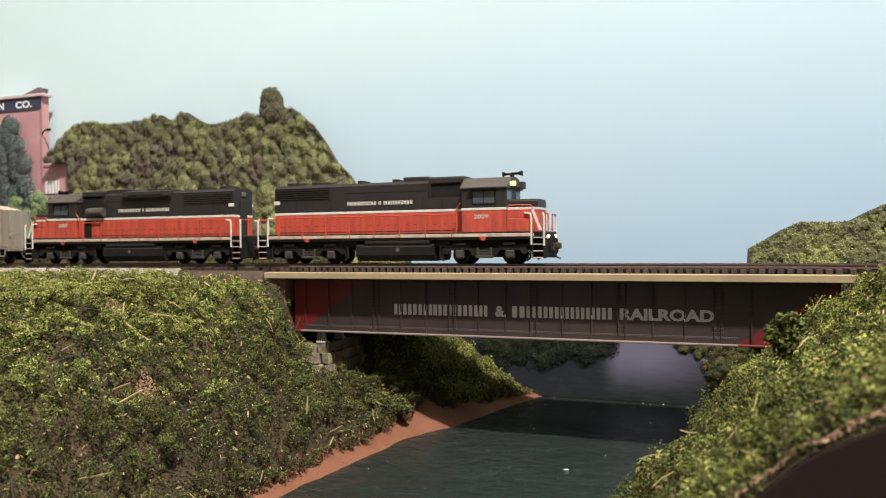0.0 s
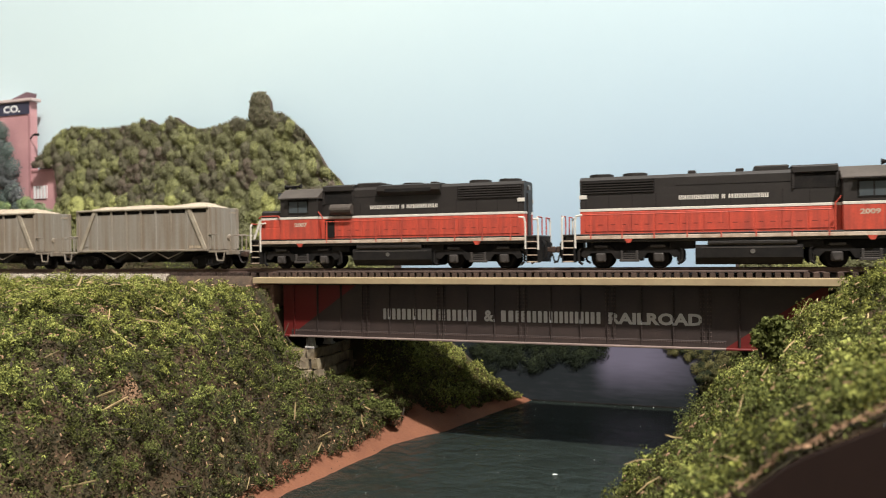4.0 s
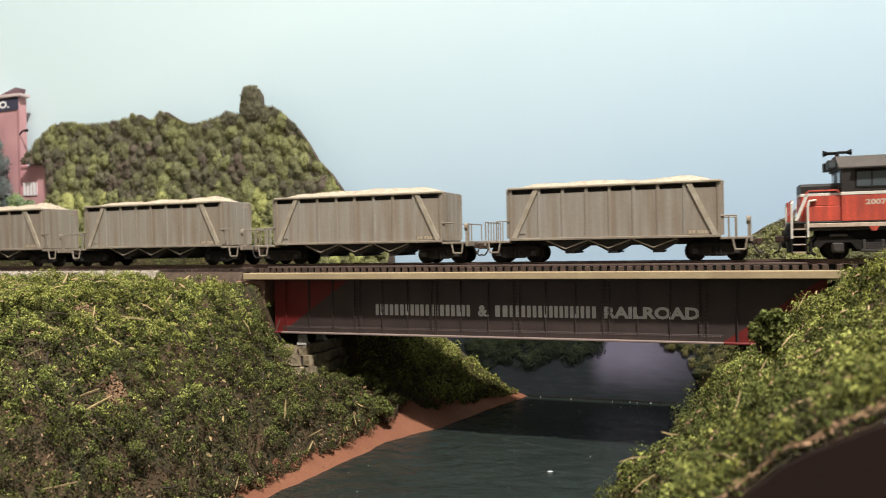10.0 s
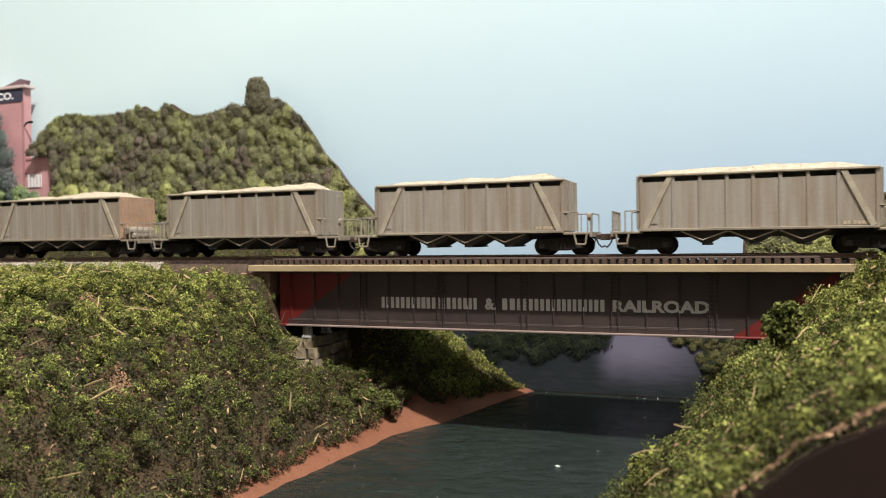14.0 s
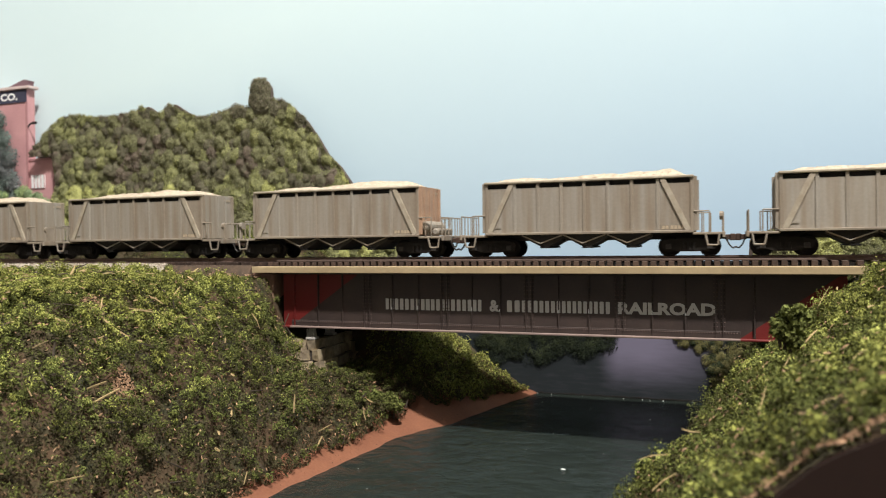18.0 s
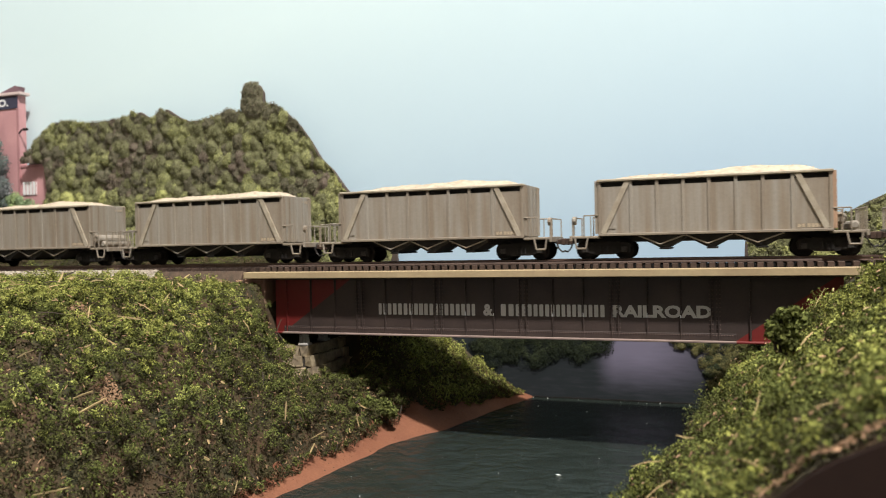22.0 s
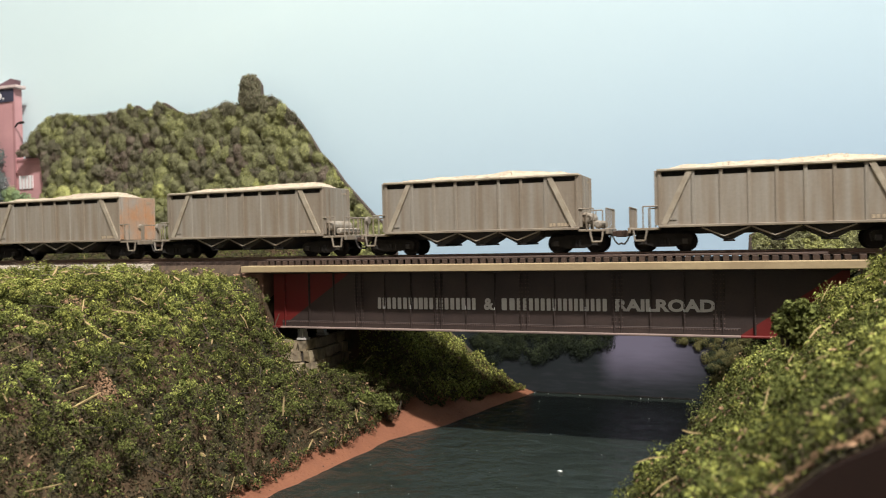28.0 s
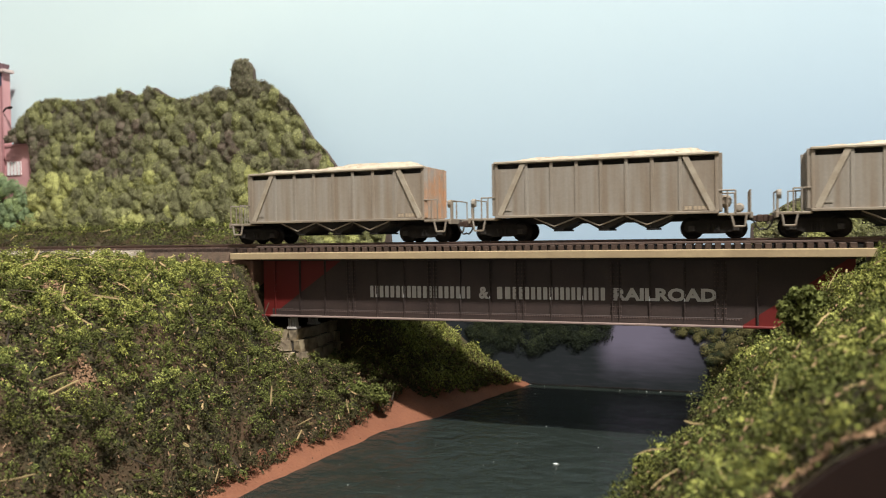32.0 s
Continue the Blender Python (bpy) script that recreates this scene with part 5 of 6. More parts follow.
        g.tube((x, 0, 4.48), (x, 0, 4.66), 0.60, 20)
        fan = p("roof_fan", g, M_BLACK)
        g = G()
        for i in range(8):
            a = math.pi * i / 8
            g.tube((x - 0.52 * math.cos(a), -0.52 * math.sin(a), 4.675), (x + 0.52 * math.cos(a), 0.52 * math.sin(a), 4.675), 0.02, 4)
        p("fan_grille", g, M_UNDER, parent=fan)
    for x in (-2.3, -0.15) if not dynamic else (-2.5, 0.45):
        p("exhaust_stack", G().box(x - 0.18, x + 0.18, -0.5, 0.5, 4.45, 4.68, 0.03), M_BLACK)
    if dynamic:
        p("brake_blister", G().prism([(-0.95, 3.95), (0.95, 3.95), (1.22, 4.22), (1.18, 4.5), (0.7, 4.58), (-0.7, 4.58), (-1.18, 4.5), (-1.22, 4.22)], "x", -3.1, 0.55), M_BLACK, "flared dynamic brake housing")
        g = G()
        for s in (-1, 1):
            sb(g, s, -2.6, 0.1, 1.17, 1.225, 4.12, 4.34, 0.02)
        p("brake_grille", g, M_UNDER)
    p("rear_light", G().box(-7.68, -7.6, -0.2, 0.2, 4.05, 4.3, 0.03), M_STEEL)
    for s in (-1, 1):
        g = G()
        sb(g, s, -7.64, -7.25, 0.955, 0.985, 3.42, 3.62, 0.01)
        p("number_patch", g, M_WHITE, "small white number patch")

    # cab
    g = G().box(4.05, 6.45, -1.48, 1.48, 1.66, 2.80, 0.03)
    cab = p("cab", g, M_RED, "cab with dusty grey roof and side windows")
    p("cab_stripe", G().box(4.04, 6.46, -1.49, 1.49, 2.80, 2.93, 0.01), M_WHITE, parent=cab)
    p("cab_upper", G().box(4.05, 6.45, -1.48, 1.48, 2.93, 3.96, 0.03), M_BLACK, parent=cab)
    p("cab_roof", G().prism([(-1.56, 3.94), (1.56, 3.94), (1.56, 4.0), (0.75, 4.52), (0.3, 4.58), (-0.3, 4.58), (-0.75, 4.52), (-1.56, 4.0)], "x", 4.0, 6.55), M_CABGREY, "dusty grey-brown roof", cab)
    for s in (-1, 1):
        g = G()
        sb(g, s, 4.62, 5.92, 1.475, 1.50, 3.08, 3.86, 0.02)
        wf = p("side_window", g, M_UNDER, parent=cab)
        for x0, x1 in ((4.70, 5.24), (5.30, 5.84)):
            g = G()
            sb(g, s, x0, x1, 1.50, 1.506, 3.16, 3.78)
            p("pane", g, M_GLASS, parent=wf)
        g = G()
        sb(g, s, 6.45, 6.47, 0.45, 1.3, 3.1, 3.82, 0.01)
        p("windscreen", g, M_GLASS, parent=cab)
        g = G()
        y0, y1 = sorted((s * 0.42, s * 0.98))
        g.box(6.30, 6.90, y0, y1, 3.98, 4.37, 0.02)
        board = p("number_board", g, M_BLACK, parent=cab)
        g = G()
        sb(g, s, 6.36, 6.86, 0.98, 0.986, 4.05, 4.30)
        p("number_glass", g, M_NUMBER if lit else M_GLASS, parent=board)
        # awning and mirror
        g = G()
        g.prism([(4.5, 3.92), (6.0, 3.92), (6.0, 3.96), (4.5, 3.96)], "y", *sorted((s * 1.5, s * 1.72)))
        p("sunshade", g, M_BLACK, parent=cab)
        # red grab bar behind the cab door
        g = G().wire([(3.75, s * 1.46, 1.7), (3.75, s * 1.46, 2.85), (4.0, s * 1.5, 3.2)], 0.035)
        p("grab_iron", g, M_RED, parent=cab)
        fit_text("road_number", number, 4.72, 5.52, 2.36, 2.60, s * 1.484, M_CREAMSILL, cab, scale=H, turn=s > 0)
    g = G().box(6.42, 6.58, -0.32, 0.32, 4.0, 4.34, 0.04)
    hl = p("headlight_box", g, M_BLACK, parent=cab)
    g = G()
    for s in (-1, 1):
        g.tube((6.57, s * 0.15, 4.17), (6.60, s * 0.15, 4.17), 0.11, 10)
    p("headlight", g, M_HEADLIGHT if lit else M_STEEL, parent=hl)
    # horn on the cab roof
    g = G()
    g.box(6.34, 6.46, -0.2, 0.2, 4.52, 4.78)
    for i, (y, a) in enumerate(((-0.15, 1), (0.0, 1), (0.15, -1))):
        g.tube((6.4, y, 4.76), (6.4 + 0.36 * a, y, 4.76), 0.06, 8, 0, 0.06)
        g.tube((6.4 + 0.36 * a, y, 4.76), (6.4 + 0.56 * a, y, 4.76), 0.06, 8, 0, 0.15)
    p("horn", g, M_UNDER)
    # short hood
    short = p("short_hood", G().box(6.45, 8.0, -0.95, 0.95, 1.66, 2.80, 0.04), M_RED)
    p("short_hood_stripe", G().box(6.45, 8.01, -0.96, 0.96, 2.80, 2.93, 0.01), M_WHITE, parent=short)
    p("short_hood_top", G().prism([(-0.95, 2.93), (0.95, 2.93), (0.95, 3.24), (0.8, 3.36), (-0.8, 3.36), (-0.95, 3.24)], "x", 6.45, 8.0), M_BLACK, parent=short)
    for s in (-1, 1):
        # equipment box beside the short hood, and the battery box behind the cab
        g = G()
        sb(g, s, 6.45, 7.85, 0.95, 1.40, 1.68, 2.36, 0.03)
        p("battery_box", g, M_RED, parent=short)
        g = G().prism([(7.72, 2.86), (7.86, 2.86), (8.30, 1.74), (8.16, 1.74)], "y", *sorted((s * 1.36, s * 1.40)))
        p("nose_stripe", g, M_WHITE, "white diagonal stripe", short)
        g = G().wire([(6.5, s * 1.44, 2.9), (6.6, s * 1.44, 3.02), (7.7, s * 1.44, 3.02), (7.86, s * 1.42, 2.9)], 0.04, 5)
        p("nose_handrail", g, M_RED, parent=short)
        g = G()
        sb(g, s, 6.45, 7.74, 1.30, 1.39, 2.36, 2.80, 0.02)
        p("side_rail_panel", g, M_RED, parent=short)
        if s > 0:
            g = G().tube((2.1, 1.05, 3.3), (3.4, 1.05, 3.3), 0.30, 14)
            p("side_cylinder", g, M_CABGREY, "dusty grey cylinder behind the cab")
            # flat dark panel in place of a shaded recess in the hood
            g = G()
            sb(g, s, 3.25, 3.85, 0.96, 0.99, 1.75, 2.75)
            p("dark_door", g, M_UNDER, parent=hood)

    # handrails along both walkways and at the ends
    for s in (-1, 1):
        g = G().wire([(-7.35, s * 1.46, 2.62), (3.6, s * 1.46, 2.62)], 0.028)
        rail = p("handrail", g, M_RED)
        for x in np.arange(-7.0, 3.6, 1.5):
            p("stanchion", G().box(x - 0.03, x + 0.03, s * 1.46 - 0.03, s * 1.46 + 0.03, 1.45, 2.63), M_RED, parent=rail)
        for e in (-1, 1):
            g = G()
            x = e * 7.72
            g.wire([(x - e * 0.3, s * 1.46, 2.62), (x, s * 1.46, 2.58), (x + e * 0.05, s * 1.47, 2.3), (x + e * 0.05, s * 1.47, 1.0)], 0.05, 6)
            p("step_handrail", g, M_WHITE, "white step handrail")
            g = G()
            x = e * 8.42
            g.wire([(x, s * 1.46, 0.95), (x, s * 1.46, 2.45), (x - e * 0.06, s * 1.40, 2.6)], 0.05, 6)
            p("step_handrail", g, M_WHITE, "white step handrail")
            g = G().wire([(x, s * 1.4, 2.6), (x, s * 0.5, 2.6), (x, s * 0.5, 1.7)], 0.035, 5)
            p("end_rail", g, M_RED)
            # steps
            st = G()
            sb(st, s, *sorted((e * 7.80, e * 8.44)), 0.98, 1.04, 0.3, 1.6)
            steps = p("corner_steps", st, M_UNDER)
            for xx in (7.83, 8.41):
                st = G()
                sb(st, s, *sorted((e * (xx - 0.03), e * (xx + 0.03))), 1.04, 1.48, 0.3, 1.6)
                p("step_side", st, M_UNDER, parent=steps)
            for k in range(4):
                z = 0.32 + k * 0.34
                st = G()
                sb(st, s, *sorted((e * 7.86, e * 8.38)), 1.04, 1.48, z, z + 0.05)
                p("tread", st, M_CREAMSILL, parent=steps)
    for e in (-1, 1):
        pilot = p("pilot", G().box(*sorted((e * 8.36, e * 8.46)), -1.0, 1.0, 0.34, 1.62, 0.03), M_UNDER)
        for k in (-0.85, -0.65, -0.45, 0.45, 0.65, 0.85):
            g = G().wire([(e * 8.46, k, 1.45), (e * 8.62, k, 1.25), (e * 8.66, k * 0.97, 0.75), (e * 8.60, k * 0.95, 0.52)], 0.035, 5)
            p("jumper_hose", g, M_UNDER, parent=pilot)
        if e > 0 and lit:
            g = G()
            for s in (-1, 1):
                g.tube((8.46, s * 0.85, 1.42), (8.56, s * 0.85, 1.42), 0.085, 10)
            p("ditch_light", g, M_HEADLIGHT, "glowing ditch lights", pilot)
        g = G().box(*sorted((e * 8.4, e * 8.75)), -0.16, 0.16, 0.82, 1.06, 0.03)
        g.box(*sorted((e * 8.72, e * 9.0)), -0.22, 0.14, 0.78, 1.10, 0.05)
        p("coupler", g, M_COUPLER)
        g = G().wire([(e * 8.5, -0.45, 1.0), (e * 8.75, -0.45, 0.7), (e * 8.85, -0.43, 0.35), (e * 9.05, -0.4, 0.28)], 0.045, 6)
        p("air_hose", g, M_BLACK)
    # fuel tank and reservoirs
    tx = -0.5 if dynamic else 0.0
    prof = [(-1.3, 1.1), (1.3, 1.1), (1.38, 0.95), (1.38, 0.5), (1.2, 0.25), (0.95, 0.17), (-0.95, 0.17), (-1.2, 0.25), (-1.38, 0.5), (-1.38, 0.95)]
    tank = p("fuel_tank", G().prism(prof, "x", tx - 2.15, tx + 2.45), M_UNDER, "grimy black fuel tank")
    for s in (-1, 1):
        g = G()
        g.tube((tx - 1.6, s * 1.22, 1.2), (tx + 2.2, s * 1.22, 1.2), 0.19, 12)
        p("air_reservoir", g, M_BLACK)
        g = G()
        g.tube((tx + 0.35, s * 1.37, 0.78), (tx + 0.35, s * 1.41, 0.78), 0.11, 10)
        p("filler_cap", g, M_STEEL, parent=tank)
        g = G()
        sb(g, s, tx - 1.9, tx + 2.3, 1.37, 1.39, 0.93, 0.98)
        p("tank_ledge", g, M_TRUCKLIT, parent=tank)
    for e in (-1, 1):
        g = G().box(*sorted((e * 2.2, e * 3.3)), -1.25, 1.25, 0.92, 1.30, 0.04)
        p("under_equipment", g, M_UNDER)
    # trucks
    for x in (-5.2, 5.2):
        tr = p("truck", G().box(x - 2.1, x + 2.1, -0.98, 0.98, 0.72, 1.30, 0.05), M_UNDER)
        for s in (-1, 1):
            y0, y1 = sorted((s * 1.02, s * 1.22))
            g = G()
            g.prism([(x - 2.35, 0.62), (x - 2.2, 1.02), (x - 0.9, 1.05), (x - 0.6, 0.85), (x + 0.6, 0.85), (x + 0.9, 1.05), (x + 2.2, 1.02), (x + 2.35, 0.62), (x + 2.1, 0.5),
                     (x + 1.85, 0.75), (x + 0.85, 0.75), (x + 0.65, 0.45), (x - 0.65, 0.45), (x - 0.85, 0.75), (x - 1.85, 0.75), (x - 2.1, 0.5)], "y", y0, y1)
            p("sideframe", g, M_UNDER, parent=tr)
            for dx in (-1.37, 1.37):
                g = G()
                sb(g, s, x + dx - 0.24, x + dx + 0.24, 1.0, 1.28, 0.30, 0.74, 0.06)
                g.tube((x + dx, s * 1.26, 0.52), (x + dx, s * 1.34, 0.52), 0.17, 10)
                p("journal_box", g, M_TRUCKLIT, "journal box in a lit, dusty grey", tr)
                g = G()
                sb(g, s, x + dx * 0.98 - 0.34, x + dx * 0.98 + 0.34, 1.1, 1.30, 1.0, 1.13, 0.04)
                p("brake_cylinder", g, M_TRUCKLIT, parent=tr)
            g = G()
            sb(g, s, x - 0.48, x + 0.48, 1.14, 1.30, 0.32, 0.46, 0.03)
            for q in (-0.42, 0.3):
                sb(g, s, x + q, x + q + 0.12, 1.14, 1.30, 0.4, 0.86, 0.03)
            for i in range(3):
                sb(g, s, x - 0.36, x + 0.36, 1.16, 1.28, 0.50 + i * 0.09, 0.56 + i * 0.09)
            p("leaf_spring", g, M_TRUCKLIT, parent=tr)
            g = G()
            sb(g, s, x + 2.2 if x < 0 else x - 2.45, x + 2.45 if x < 0 else x - 2.2, 0.9, 1.2, 0.25, 1.1, 0.1)
            p("sand_pipe", g, M_UNDER, parent=tr)
            for q in (-2.45, 2.45):
                g = G().wire([(x + q * 0.93, s * 1.2, 1.05), (x + q, s * 1.2, 0.85), (x + q, s * 1.2, 0.35), (x + q * 0.92, s * 1.2, 0.2)], 0.07, 6)
                p("brake_rod", g, M_UNDER, parent=tr)
    ws = wheelset(0.50, 0.78, 0)
    wd = ws.mesh("wheelset", [M_UNDER, M_UNDER], H, True)
    for x in (-6.57, -3.83, 3.83, 6.57):
        ob = new("wheelset", wd)
        ob.parent = t
        ob.location = (x * H, 0, 0.50 * H)
        wheels.append((x, 0.50, ob))
    return t, wheels


def heap(x, y, seed):
    """Height of a car's load over its top rail."""
    edge = min(smooth(4.95, 3.7, abs(x)), smooth(1.35, 0.2, abs(y)))
    rise = 0.27 + 0.10 * smooth(-3.5, 3.0, x) + 0.16 * noise.noise((x * 0.35, seed * 3.7, 1))
    return 3.63 + rise * edge + 0.07 * edge * noise.noise((x * 1.1, y * 1.1, seed))


def stone_load(car, seed):
    rng = random.Random(seed)
    nx, ny = 70, 22
    v = []
    for i in range(nx + 1):
        for j in range(ny + 1):
            x, y = -4.85 + 9.7 * i / nx, -1.12 + 2.24 * j / ny
            v.append((x, y, heap(x, y, seed) + 0.05 * rng.random()))
    f = [(i * (ny + 1) + j, (i + 1) * (ny + 1) + j, (i + 1) * (ny + 1) + j + 1, i * (ny + 1) + j + 1) for i in range(nx) for j in range(ny)]
    load = part("stone_load", G().add(v, f), M_SAND, car, "pale tan crushed stone load", scale=H, smooth=True)
    g = G()
    for _ in range(520):
        x, y = rng.uniform(-4.7, 4.7), rng.uniform(-1.05, 1.05)
        q = rng.uniform(0.025, 0.06)
        z = heap(x, y, seed) + 0.02
        g.add([(x + q, y, z), (x, y + q, z), (x - q, y, z), (x, y - q, z), (x + q * 0.2, y, z + q)], [(0, 1, 4), (1, 2, 4), (2, 3, 4), (3, 0, 4)])
    tagged(part("loose_stones", g, M_SAND, load, scale=H), kind="stuff")


def hopper(tank, rust):
    words = "weathered grey hopper car heaped with pale crushed stone"
    words += ("", ", rust-patched end", ", rusty end")[rust] if rust else ", with air tanks" if tank else ""
    t = thing("hopper_car", words, "hopper car", group="train of hopper cars")

    def p(name, g, m, label="", parent=None, **k):
        return part(name, g, m, parent or t, label, scale=H, **k)

    ribs = (-3.44, -2.27, -1.12, -0.02, 1.09, 2.2, 3.38)
    for s in (-1, 1):
        g = G()
        sb(g, s, -4.93, 4.93, 1.34, 1.40, 1.15, 3.38)
        side = p("side_sheet", g, M_CAR, "weathered grey side sheet")
        # the inset's dark colour paints the shadow below the top rail
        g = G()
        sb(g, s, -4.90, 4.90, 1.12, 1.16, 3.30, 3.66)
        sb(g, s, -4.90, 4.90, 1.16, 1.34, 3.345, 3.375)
        p("inset_band", g, M_CARDARK, "recess under the top rail, coloured dark for its shade", side)
        g = G()
        sb(g, s, -4.98, 4.98, 1.10, 1.52, 3.60, 3.72, 0.03)
        p("top_rail", g, M_CARDUST, "stone-dusted top rail", side)
        g = G()
        sb(g, s, -4.95, 4.95, 1.34, 1.53, 1.08, 1.20, 0.02)
        p("side_sill", g, M_CREAMCAR, "dusty side sill", side)
        for x in ribs + (-4.87, 4.87):
            g = G()
            sb(g, s, x - 0.075, x + 0.075, 1.38, 1.445, 1.18, 3.62, 0.015)
            p("rib", g, M_CAR, parent=side)
        for e in (-1, 1):
            g = G()
            a, b = (e * 3.58, 3.60), (e * 4.72, 1.20)
            dx, dz = 0.105, 0.05
            g.prism([(a[0] - dx, a[1] - dz * e), (a[0] + dx, a[1] + dz * e), (b[0] + dx, b[1] + dz * e), (b[0] - dx, b[1] - dz * e)], "y", *sorted((s * 1.38, s * 1.475)))
            p("diagonal_brace", g, M_CARDUST, parent=side)
        g = G()
        sb(g, s, 3.45, 4.62, 1.400, 1.408, 1.24, 1.45)
        sten = p("stencil_panel", g, M_CREAMCAR, "faded tan stencil panel", side)
        for x in (3.56, 3.72, 3.94, 4.10, 4.26, 4.42):
            g = G()
            sb(g, s, x, x + 0.12, 1.408, 1.413, 1.27, 1.42)
            p("stencil_bar", g, M_STENCIL, "", sten)
        g = G()
        sb(g, s, -4.45, -4.15, 1.400, 1.43, 1.42, 1.52)
        p("tack_plate", g, M_CAR, parent=side)
        for i in range(3):
            x = (-2.05, 0.0, 2.08)[i]
            g = G().wire([(x - 1.05, s * 1.34, 1.06), (x - 0.12, s * 1.34, 0.66), (x + 0.95, s * 1.34, 1.06)], 0.035, 5)
            p("door_link", g, M_CAR, parent=side)
    for e in (-1, 1):
        g = G()
        g.box(*sorted((e * 4.90, e * 4.97)), -1.42, 1.42, 1.15, 3.70, 0.01)
        for y in (-0.7, 0.0, 0.7):
            g.box(*sorted((e * 4.96, e * 5.02)), y - 0.05, y + 0.05, 1.2, 3.6)
        for s in (-1, 1):
            g.box(*sorted((e * 4.97, e * 5.10)), *sorted((s * 1.30, s * 1.40)), 1.2, 3.66, 0.01)
        end = p("end_sheet", g, (M_CAR, M_CARPATCH, M_CARRUST)[rust if e > 0 else 0], "rust-stained end sheet" if rust and e > 0 else "")
        g = letter_bars(G(), -0.3, 0.3, 3.36, 3.48, 0, [1, 1, 1, 1])
        g.v = [(e * 5.0, x + 0.9, z) for x, _, z in g.v]
        p("end_mark", g, M_STENCIL, parent=end)
    for x in (-2.05, 0.0, 2.08):
        g = G().prism([(x - 1.0, 1.12), (x + 1.02, 1.12), (x + 0.98, 0.92), (x + 0.22, 0.50), (x - 0.10, 0.48), (x - 0.98, 0.95)], "y", -1.25, 1.25)
        ch = p("hopper_chute", g, M_CARDARK, "dark discharge chute")
        g = G().box(x - 0.16, x + 0.32, -1.3, 1.3, 0.42, 0.50, 0.02)
        for s in (-1, 1):
            sb(g, s, x - 0.1, x + 0.06, 1.25, 1.34, 0.55, 0.72, 0.02)
        p("chute_door", g, M_UNDER, parent=ch)
    p("centre_sill", G().box(-6.3, 6.3, -0.3, 0.3, 0.78, 1.10, 0.03), M_CARDARK)
    for e in (-1, 1):
        plat = p("end_platform", G().box(*sorted((e * 4.9, e * 6.25)), -1.42, 1.42, 0.98, 1.10, 0.03), M_CREAMCAR)
        p("end_sill", G().box(*sorted((e * 6.18, e * 6.30)), -1.45, 1.45, 0.86, 1.12, 0.02), M_CAR, parent=plat)
        for s in (-1, 1):
            g = G().wire([(e * 4.95, s * 1.42, 2.06), (e * 5.62, s * 1.42, 2.06), (e * 5.62, s * 1.42, 1.1)], 0.035, 5)
            g.wire([(e * 5.3, s * 1.42, 2.06), (e * 5.3, s * 1.42, 1.1)], 0.03, 5)
            p("side_railing", g, M_CAR, parent=plat)
            g = G().wire([(e * 5.45, s * 1.43, 1.0), (e * 5.55, s * 1.43, 0.52), (e * 5.98, s * 1.43, 0.52), (e * 6.05, s * 1.43, 1.0)], 0.045, 5)
            p("stirrup_step", g, M_CAR, parent=plat)
        if tank == (e > 0):
            g = G().wire([(e * 6.2, -1.4, 1.1), (e * 6.2, -1.4, 2.05), (e * 6.2, 1.4, 2.05), (e * 6.2, 1.4, 1.1)], 0.035, 5)
            p("end_railing", g, M_CAR, parent=plat)
            for y in (-0.9, -0.4, 0.1, 0.6, 1.0):
                p("railing_post", G().tube((e * 6.2, y, 1.1), (e * 6.2, y, 2.05), 0.03, 5), M_CAR, parent=plat)
        else:
            p("brake_stand", G().box(*sorted((e * 6.15, e * 6.25)), -1.1, -0.86, 1.1, 2.0, 0.02), M_CAR, parent=plat)
            p("brake_wheel", G().tube((e * 6.05, -0.98, 1.85), (e * 6.2, -0.98, 1.85), 0.20, 10), M_CAR, parent=plat)
            g = G().wire([(e * 6.2, -0.95, 2.0), (e * 6.2, 1.4, 2.0), (e * 6.2, 1.4, 1.1)], 0.035, 5)
            p("end_railing", g, M_CAR, parent=plat)
        g = G().box(*sorted((e * 6.25, e * 6.52)), -0.15, 0.15, 0.74, 0.98, 0.03)
        g.box(*sorted((e * 6.48, e * 6.74)), -0.2, 0.13, 0.70, 1.02, 0.04)
        p("coupler", g, M_COUPLER)
        g = G().wire([(e * 6.3, -0.4, 0.86), (e * 6.45, -0.42, 0.52), (e * 6.6, -0.4, 0.36), (e * 6.78, -0.36, 0.42)], 0.04, 5)
        p("air_hose", g, M_BLACK)
        x = e * 4.72
        tr = p("truck", G().box(x - 0.22, x + 0.22, -1.1, 1.1, 0.38, 0.72, 0.04), M_UNDER)
        for s in (-1, 1):
            g = G().prism([(x - 1.22, 0.62), (x - 1.1, 0.74), (x - 0.45, 0.82), (x + 0.45, 0.82), (x + 1.1, 0.74), (x + 1.22, 0.62), (x + 1.15, 0.32), (x + 0.75, 0.32), (x + 0.42, 0.22), (x - 0.42, 0.22), (x - 0.75, 0.32), (x - 1.15, 0.32)], "y", *sorted((s * 1.0, s * 1.14)))
            p("sideframe", g, M_UNDER, parent=tr)
            for q in (-0.2, 0.0, 0.2):
                p("coil_spring", G().tube((x + q, s * 1.12, 0.3), (x + q, s * 1.12, 0.62), 0.08, 8), M_UNDER, parent=tr)
            for dx in (-0.9, 0.9):
                g = G()
                sb(g, s, x + dx - 0.13, x + dx + 0.13, 1.0, 1.2, 0.33, 0.58, 0.03)
                p("bearing_cap", g, M_CARDARK, parent=tr)
    if tank:
        for x, r, z in ((5.22, 0.27, 1.62), (5.78, 0.19, 1.32)):
            g = G()
            g.tube((x, -1.2, z), (x, 0.9, z), r, 12)
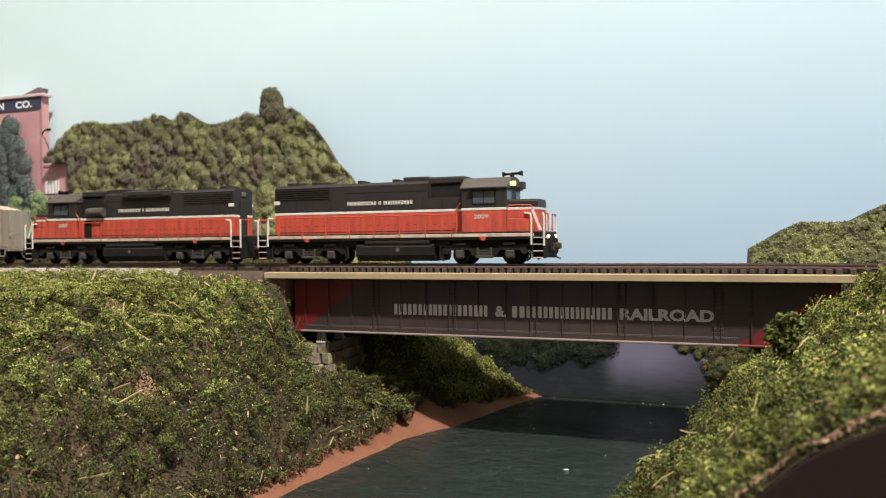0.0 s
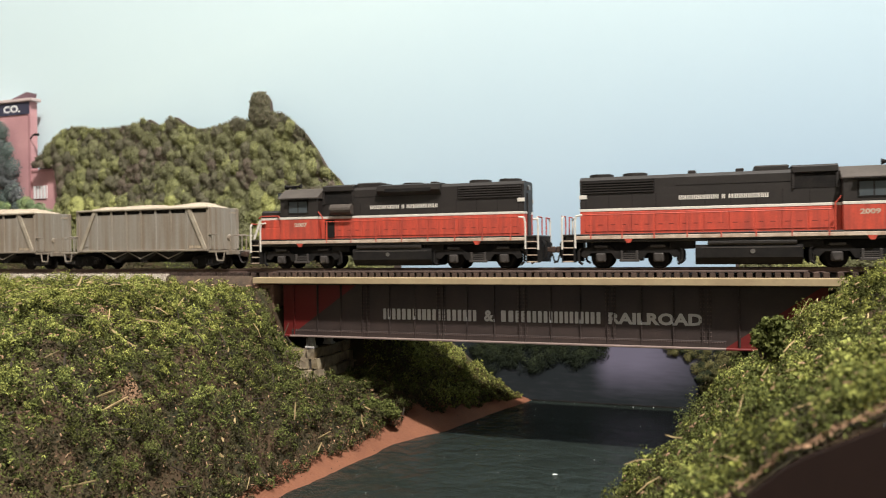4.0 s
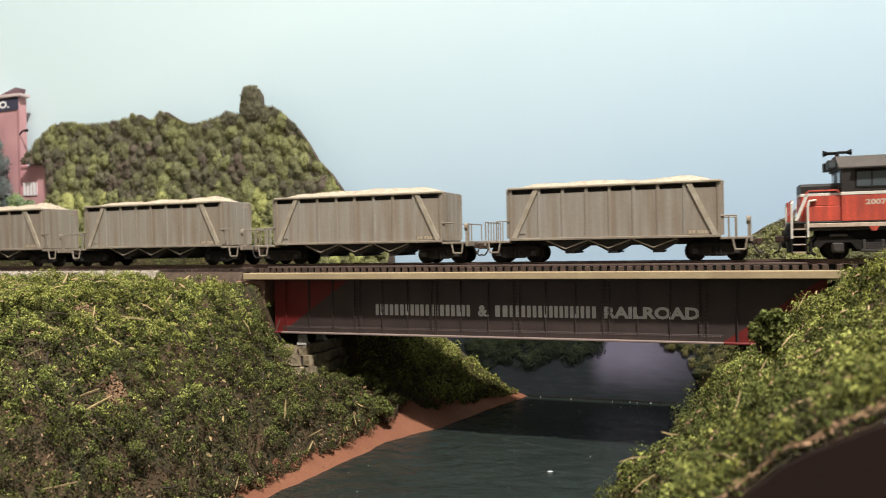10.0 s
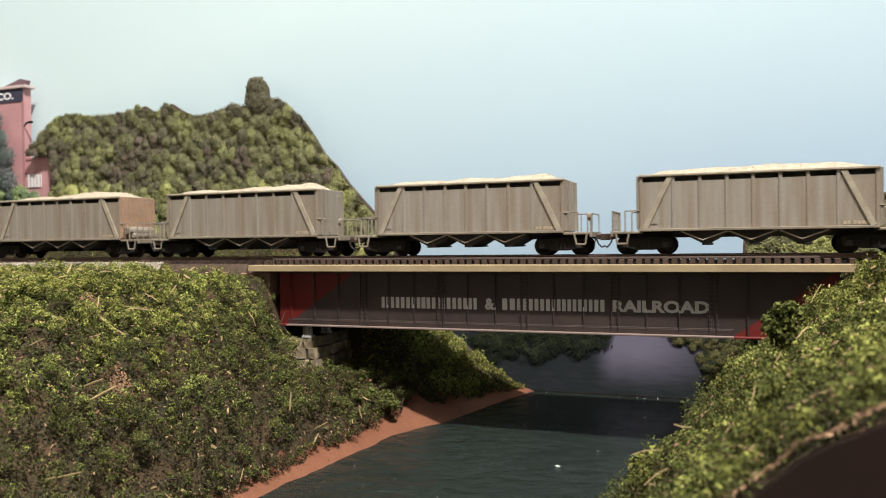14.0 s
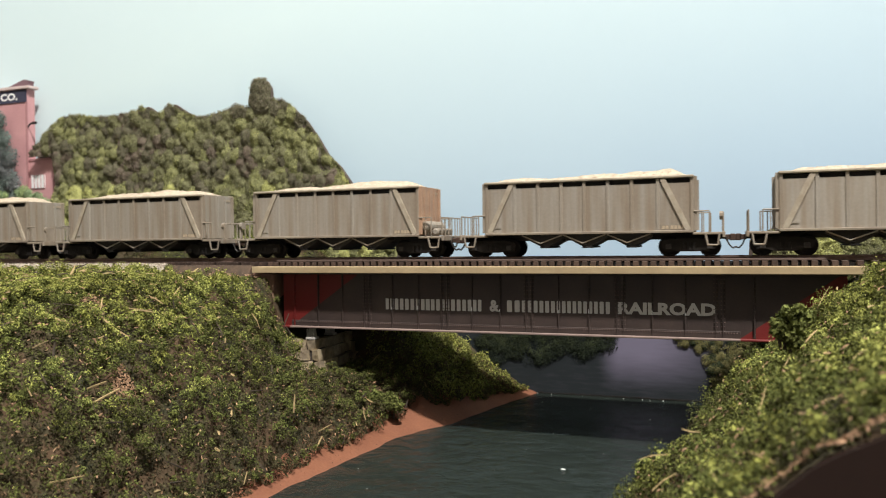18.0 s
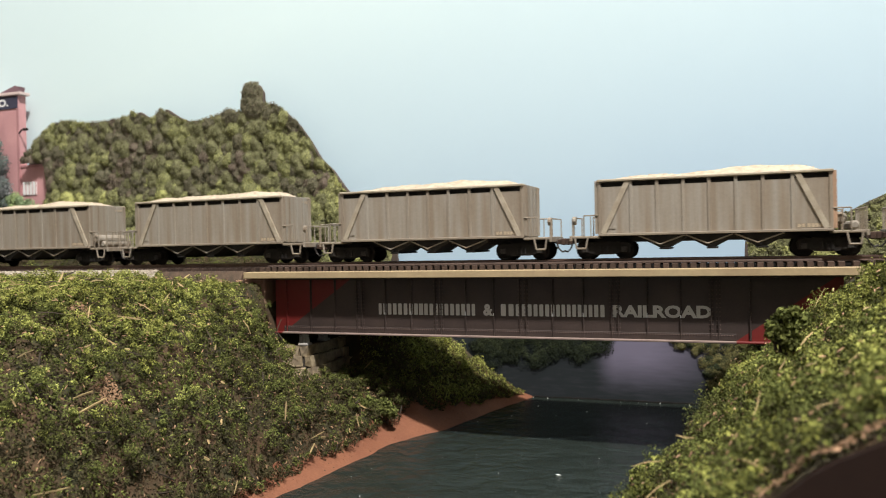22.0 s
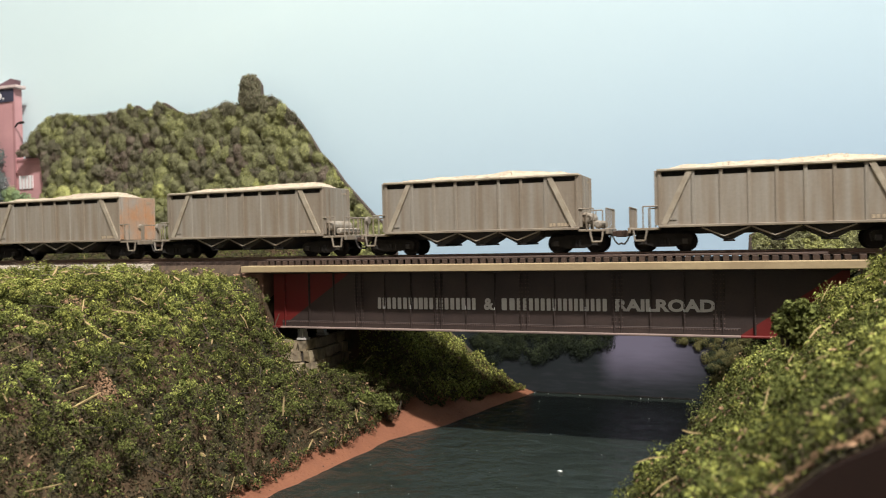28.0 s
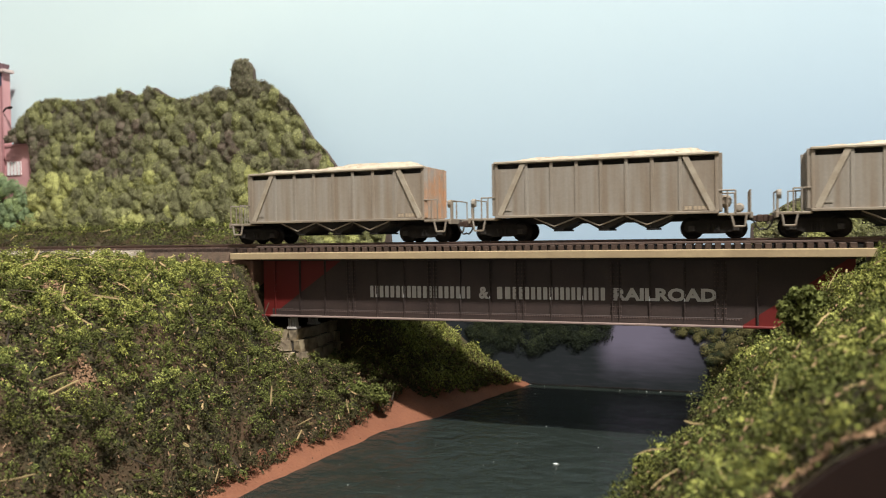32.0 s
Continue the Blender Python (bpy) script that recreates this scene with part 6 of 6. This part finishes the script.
            g.tube((x, -1.28, z), (x, -1.2, z), r * 0.6, 12, 0, r)
            g.box(x - 0.05, x + 0.05, -0.9, -0.8, 1.08, z)
            g.box(x - 0.05, x + 0.05, 0.5, 0.6, 1.08, z)
            p("air_tank", g, M_CAR)
    stone_load(t, 3 + tank + 2 * rust)
    wheels = []
    wd = wheelset(0.46, 0.78, 0).mesh("wheelset", [M_UNDER, M_UNDER], H, True)
    for x in (-5.62, -3.82, 3.82, 5.62):
        ob = new("wheelset", wd)
        ob.parent = t
        ob.location = (x * H, 0, 0.46 * H)
        wheels.append((x, 0.46, ob))
    return t, wheels


def wheels_of(ob):
    found = [c for c in ob.children if c.name.startswith("wheelset")]
    return [(c.location.x / H, c.location.z / H, c) for c in found]


STOCK = []
for number, dynamic, lit, offset, turn in (("2009", False, True, 19.60, 0), ("2007", True, False, 17.395, 180)):
    ob, wh = locomotive(number, dynamic, lit)
    STOCK.append((ob, wh, offset, turn))
KINDS = {}
for k in range(9, -1, -1):
    kind = (k in (1, 2, 5), {0: 1, 5: 2}.get(k, 0))
    if kind not in KINDS:
        KINDS[kind] = hopper(*kind)[0]
        ob = KINDS[kind]
    else:
        ob = copy_thing(KINDS[kind], pose(0, 0, 0))
        for old in [c for c in ob.children_recursive if c.name.startswith(("stone_load", "loose_stones"))]:
            bpy.data.objects.remove(old)
        stone_load(ob, 20 + k)
    STOCK.append((ob, wheels_of(ob), k * 1.645 + 0.598, 0))

# Where the last car's rear end stands: seconds and layout units.
TRAVEL = [(0, -19.603), (1, -19.049), (2, -18.468), (3, -17.93), (4.5, -17.075), (6, -16.216), (7, -15.605), (9, -14.444), (10.5, -13.590), (12, -12.696), (13, -12.12), (14, -11.517), (17, -9.757), (17.5, -9.47), (19, -8.575), (20.5, -7.69), (22.25, -6.65), (23, -6.197), (24, -5.612), (25, -5.025), (26.5, -4.12), (28, -3.208), (29.25, -2.462), (30, -2.008), (31, -1.398), (32, -0.824)]


def travel(t):
    return lerp_table(TRAVEL, t)


def motions():
    steps = [i * 32.0 / 252 for i in range(253)]
    for ob, wheels, offset, turn in STOCK:
        walk(ob, [(t, pose((s + offset) * U, TRACK_Y * U, RAIL * U, 0, 0, turn)) for t, s in TRAVEL])
        for x, r, w in wheels:
            way = -1 if turn else 1
            walk(w, [(t, pose(x * H, 0, r * H, 0, way * math.degrees((travel(t) - TRAVEL[0][1]) * U / (r * H)), 0)) for t in steps])


motions()
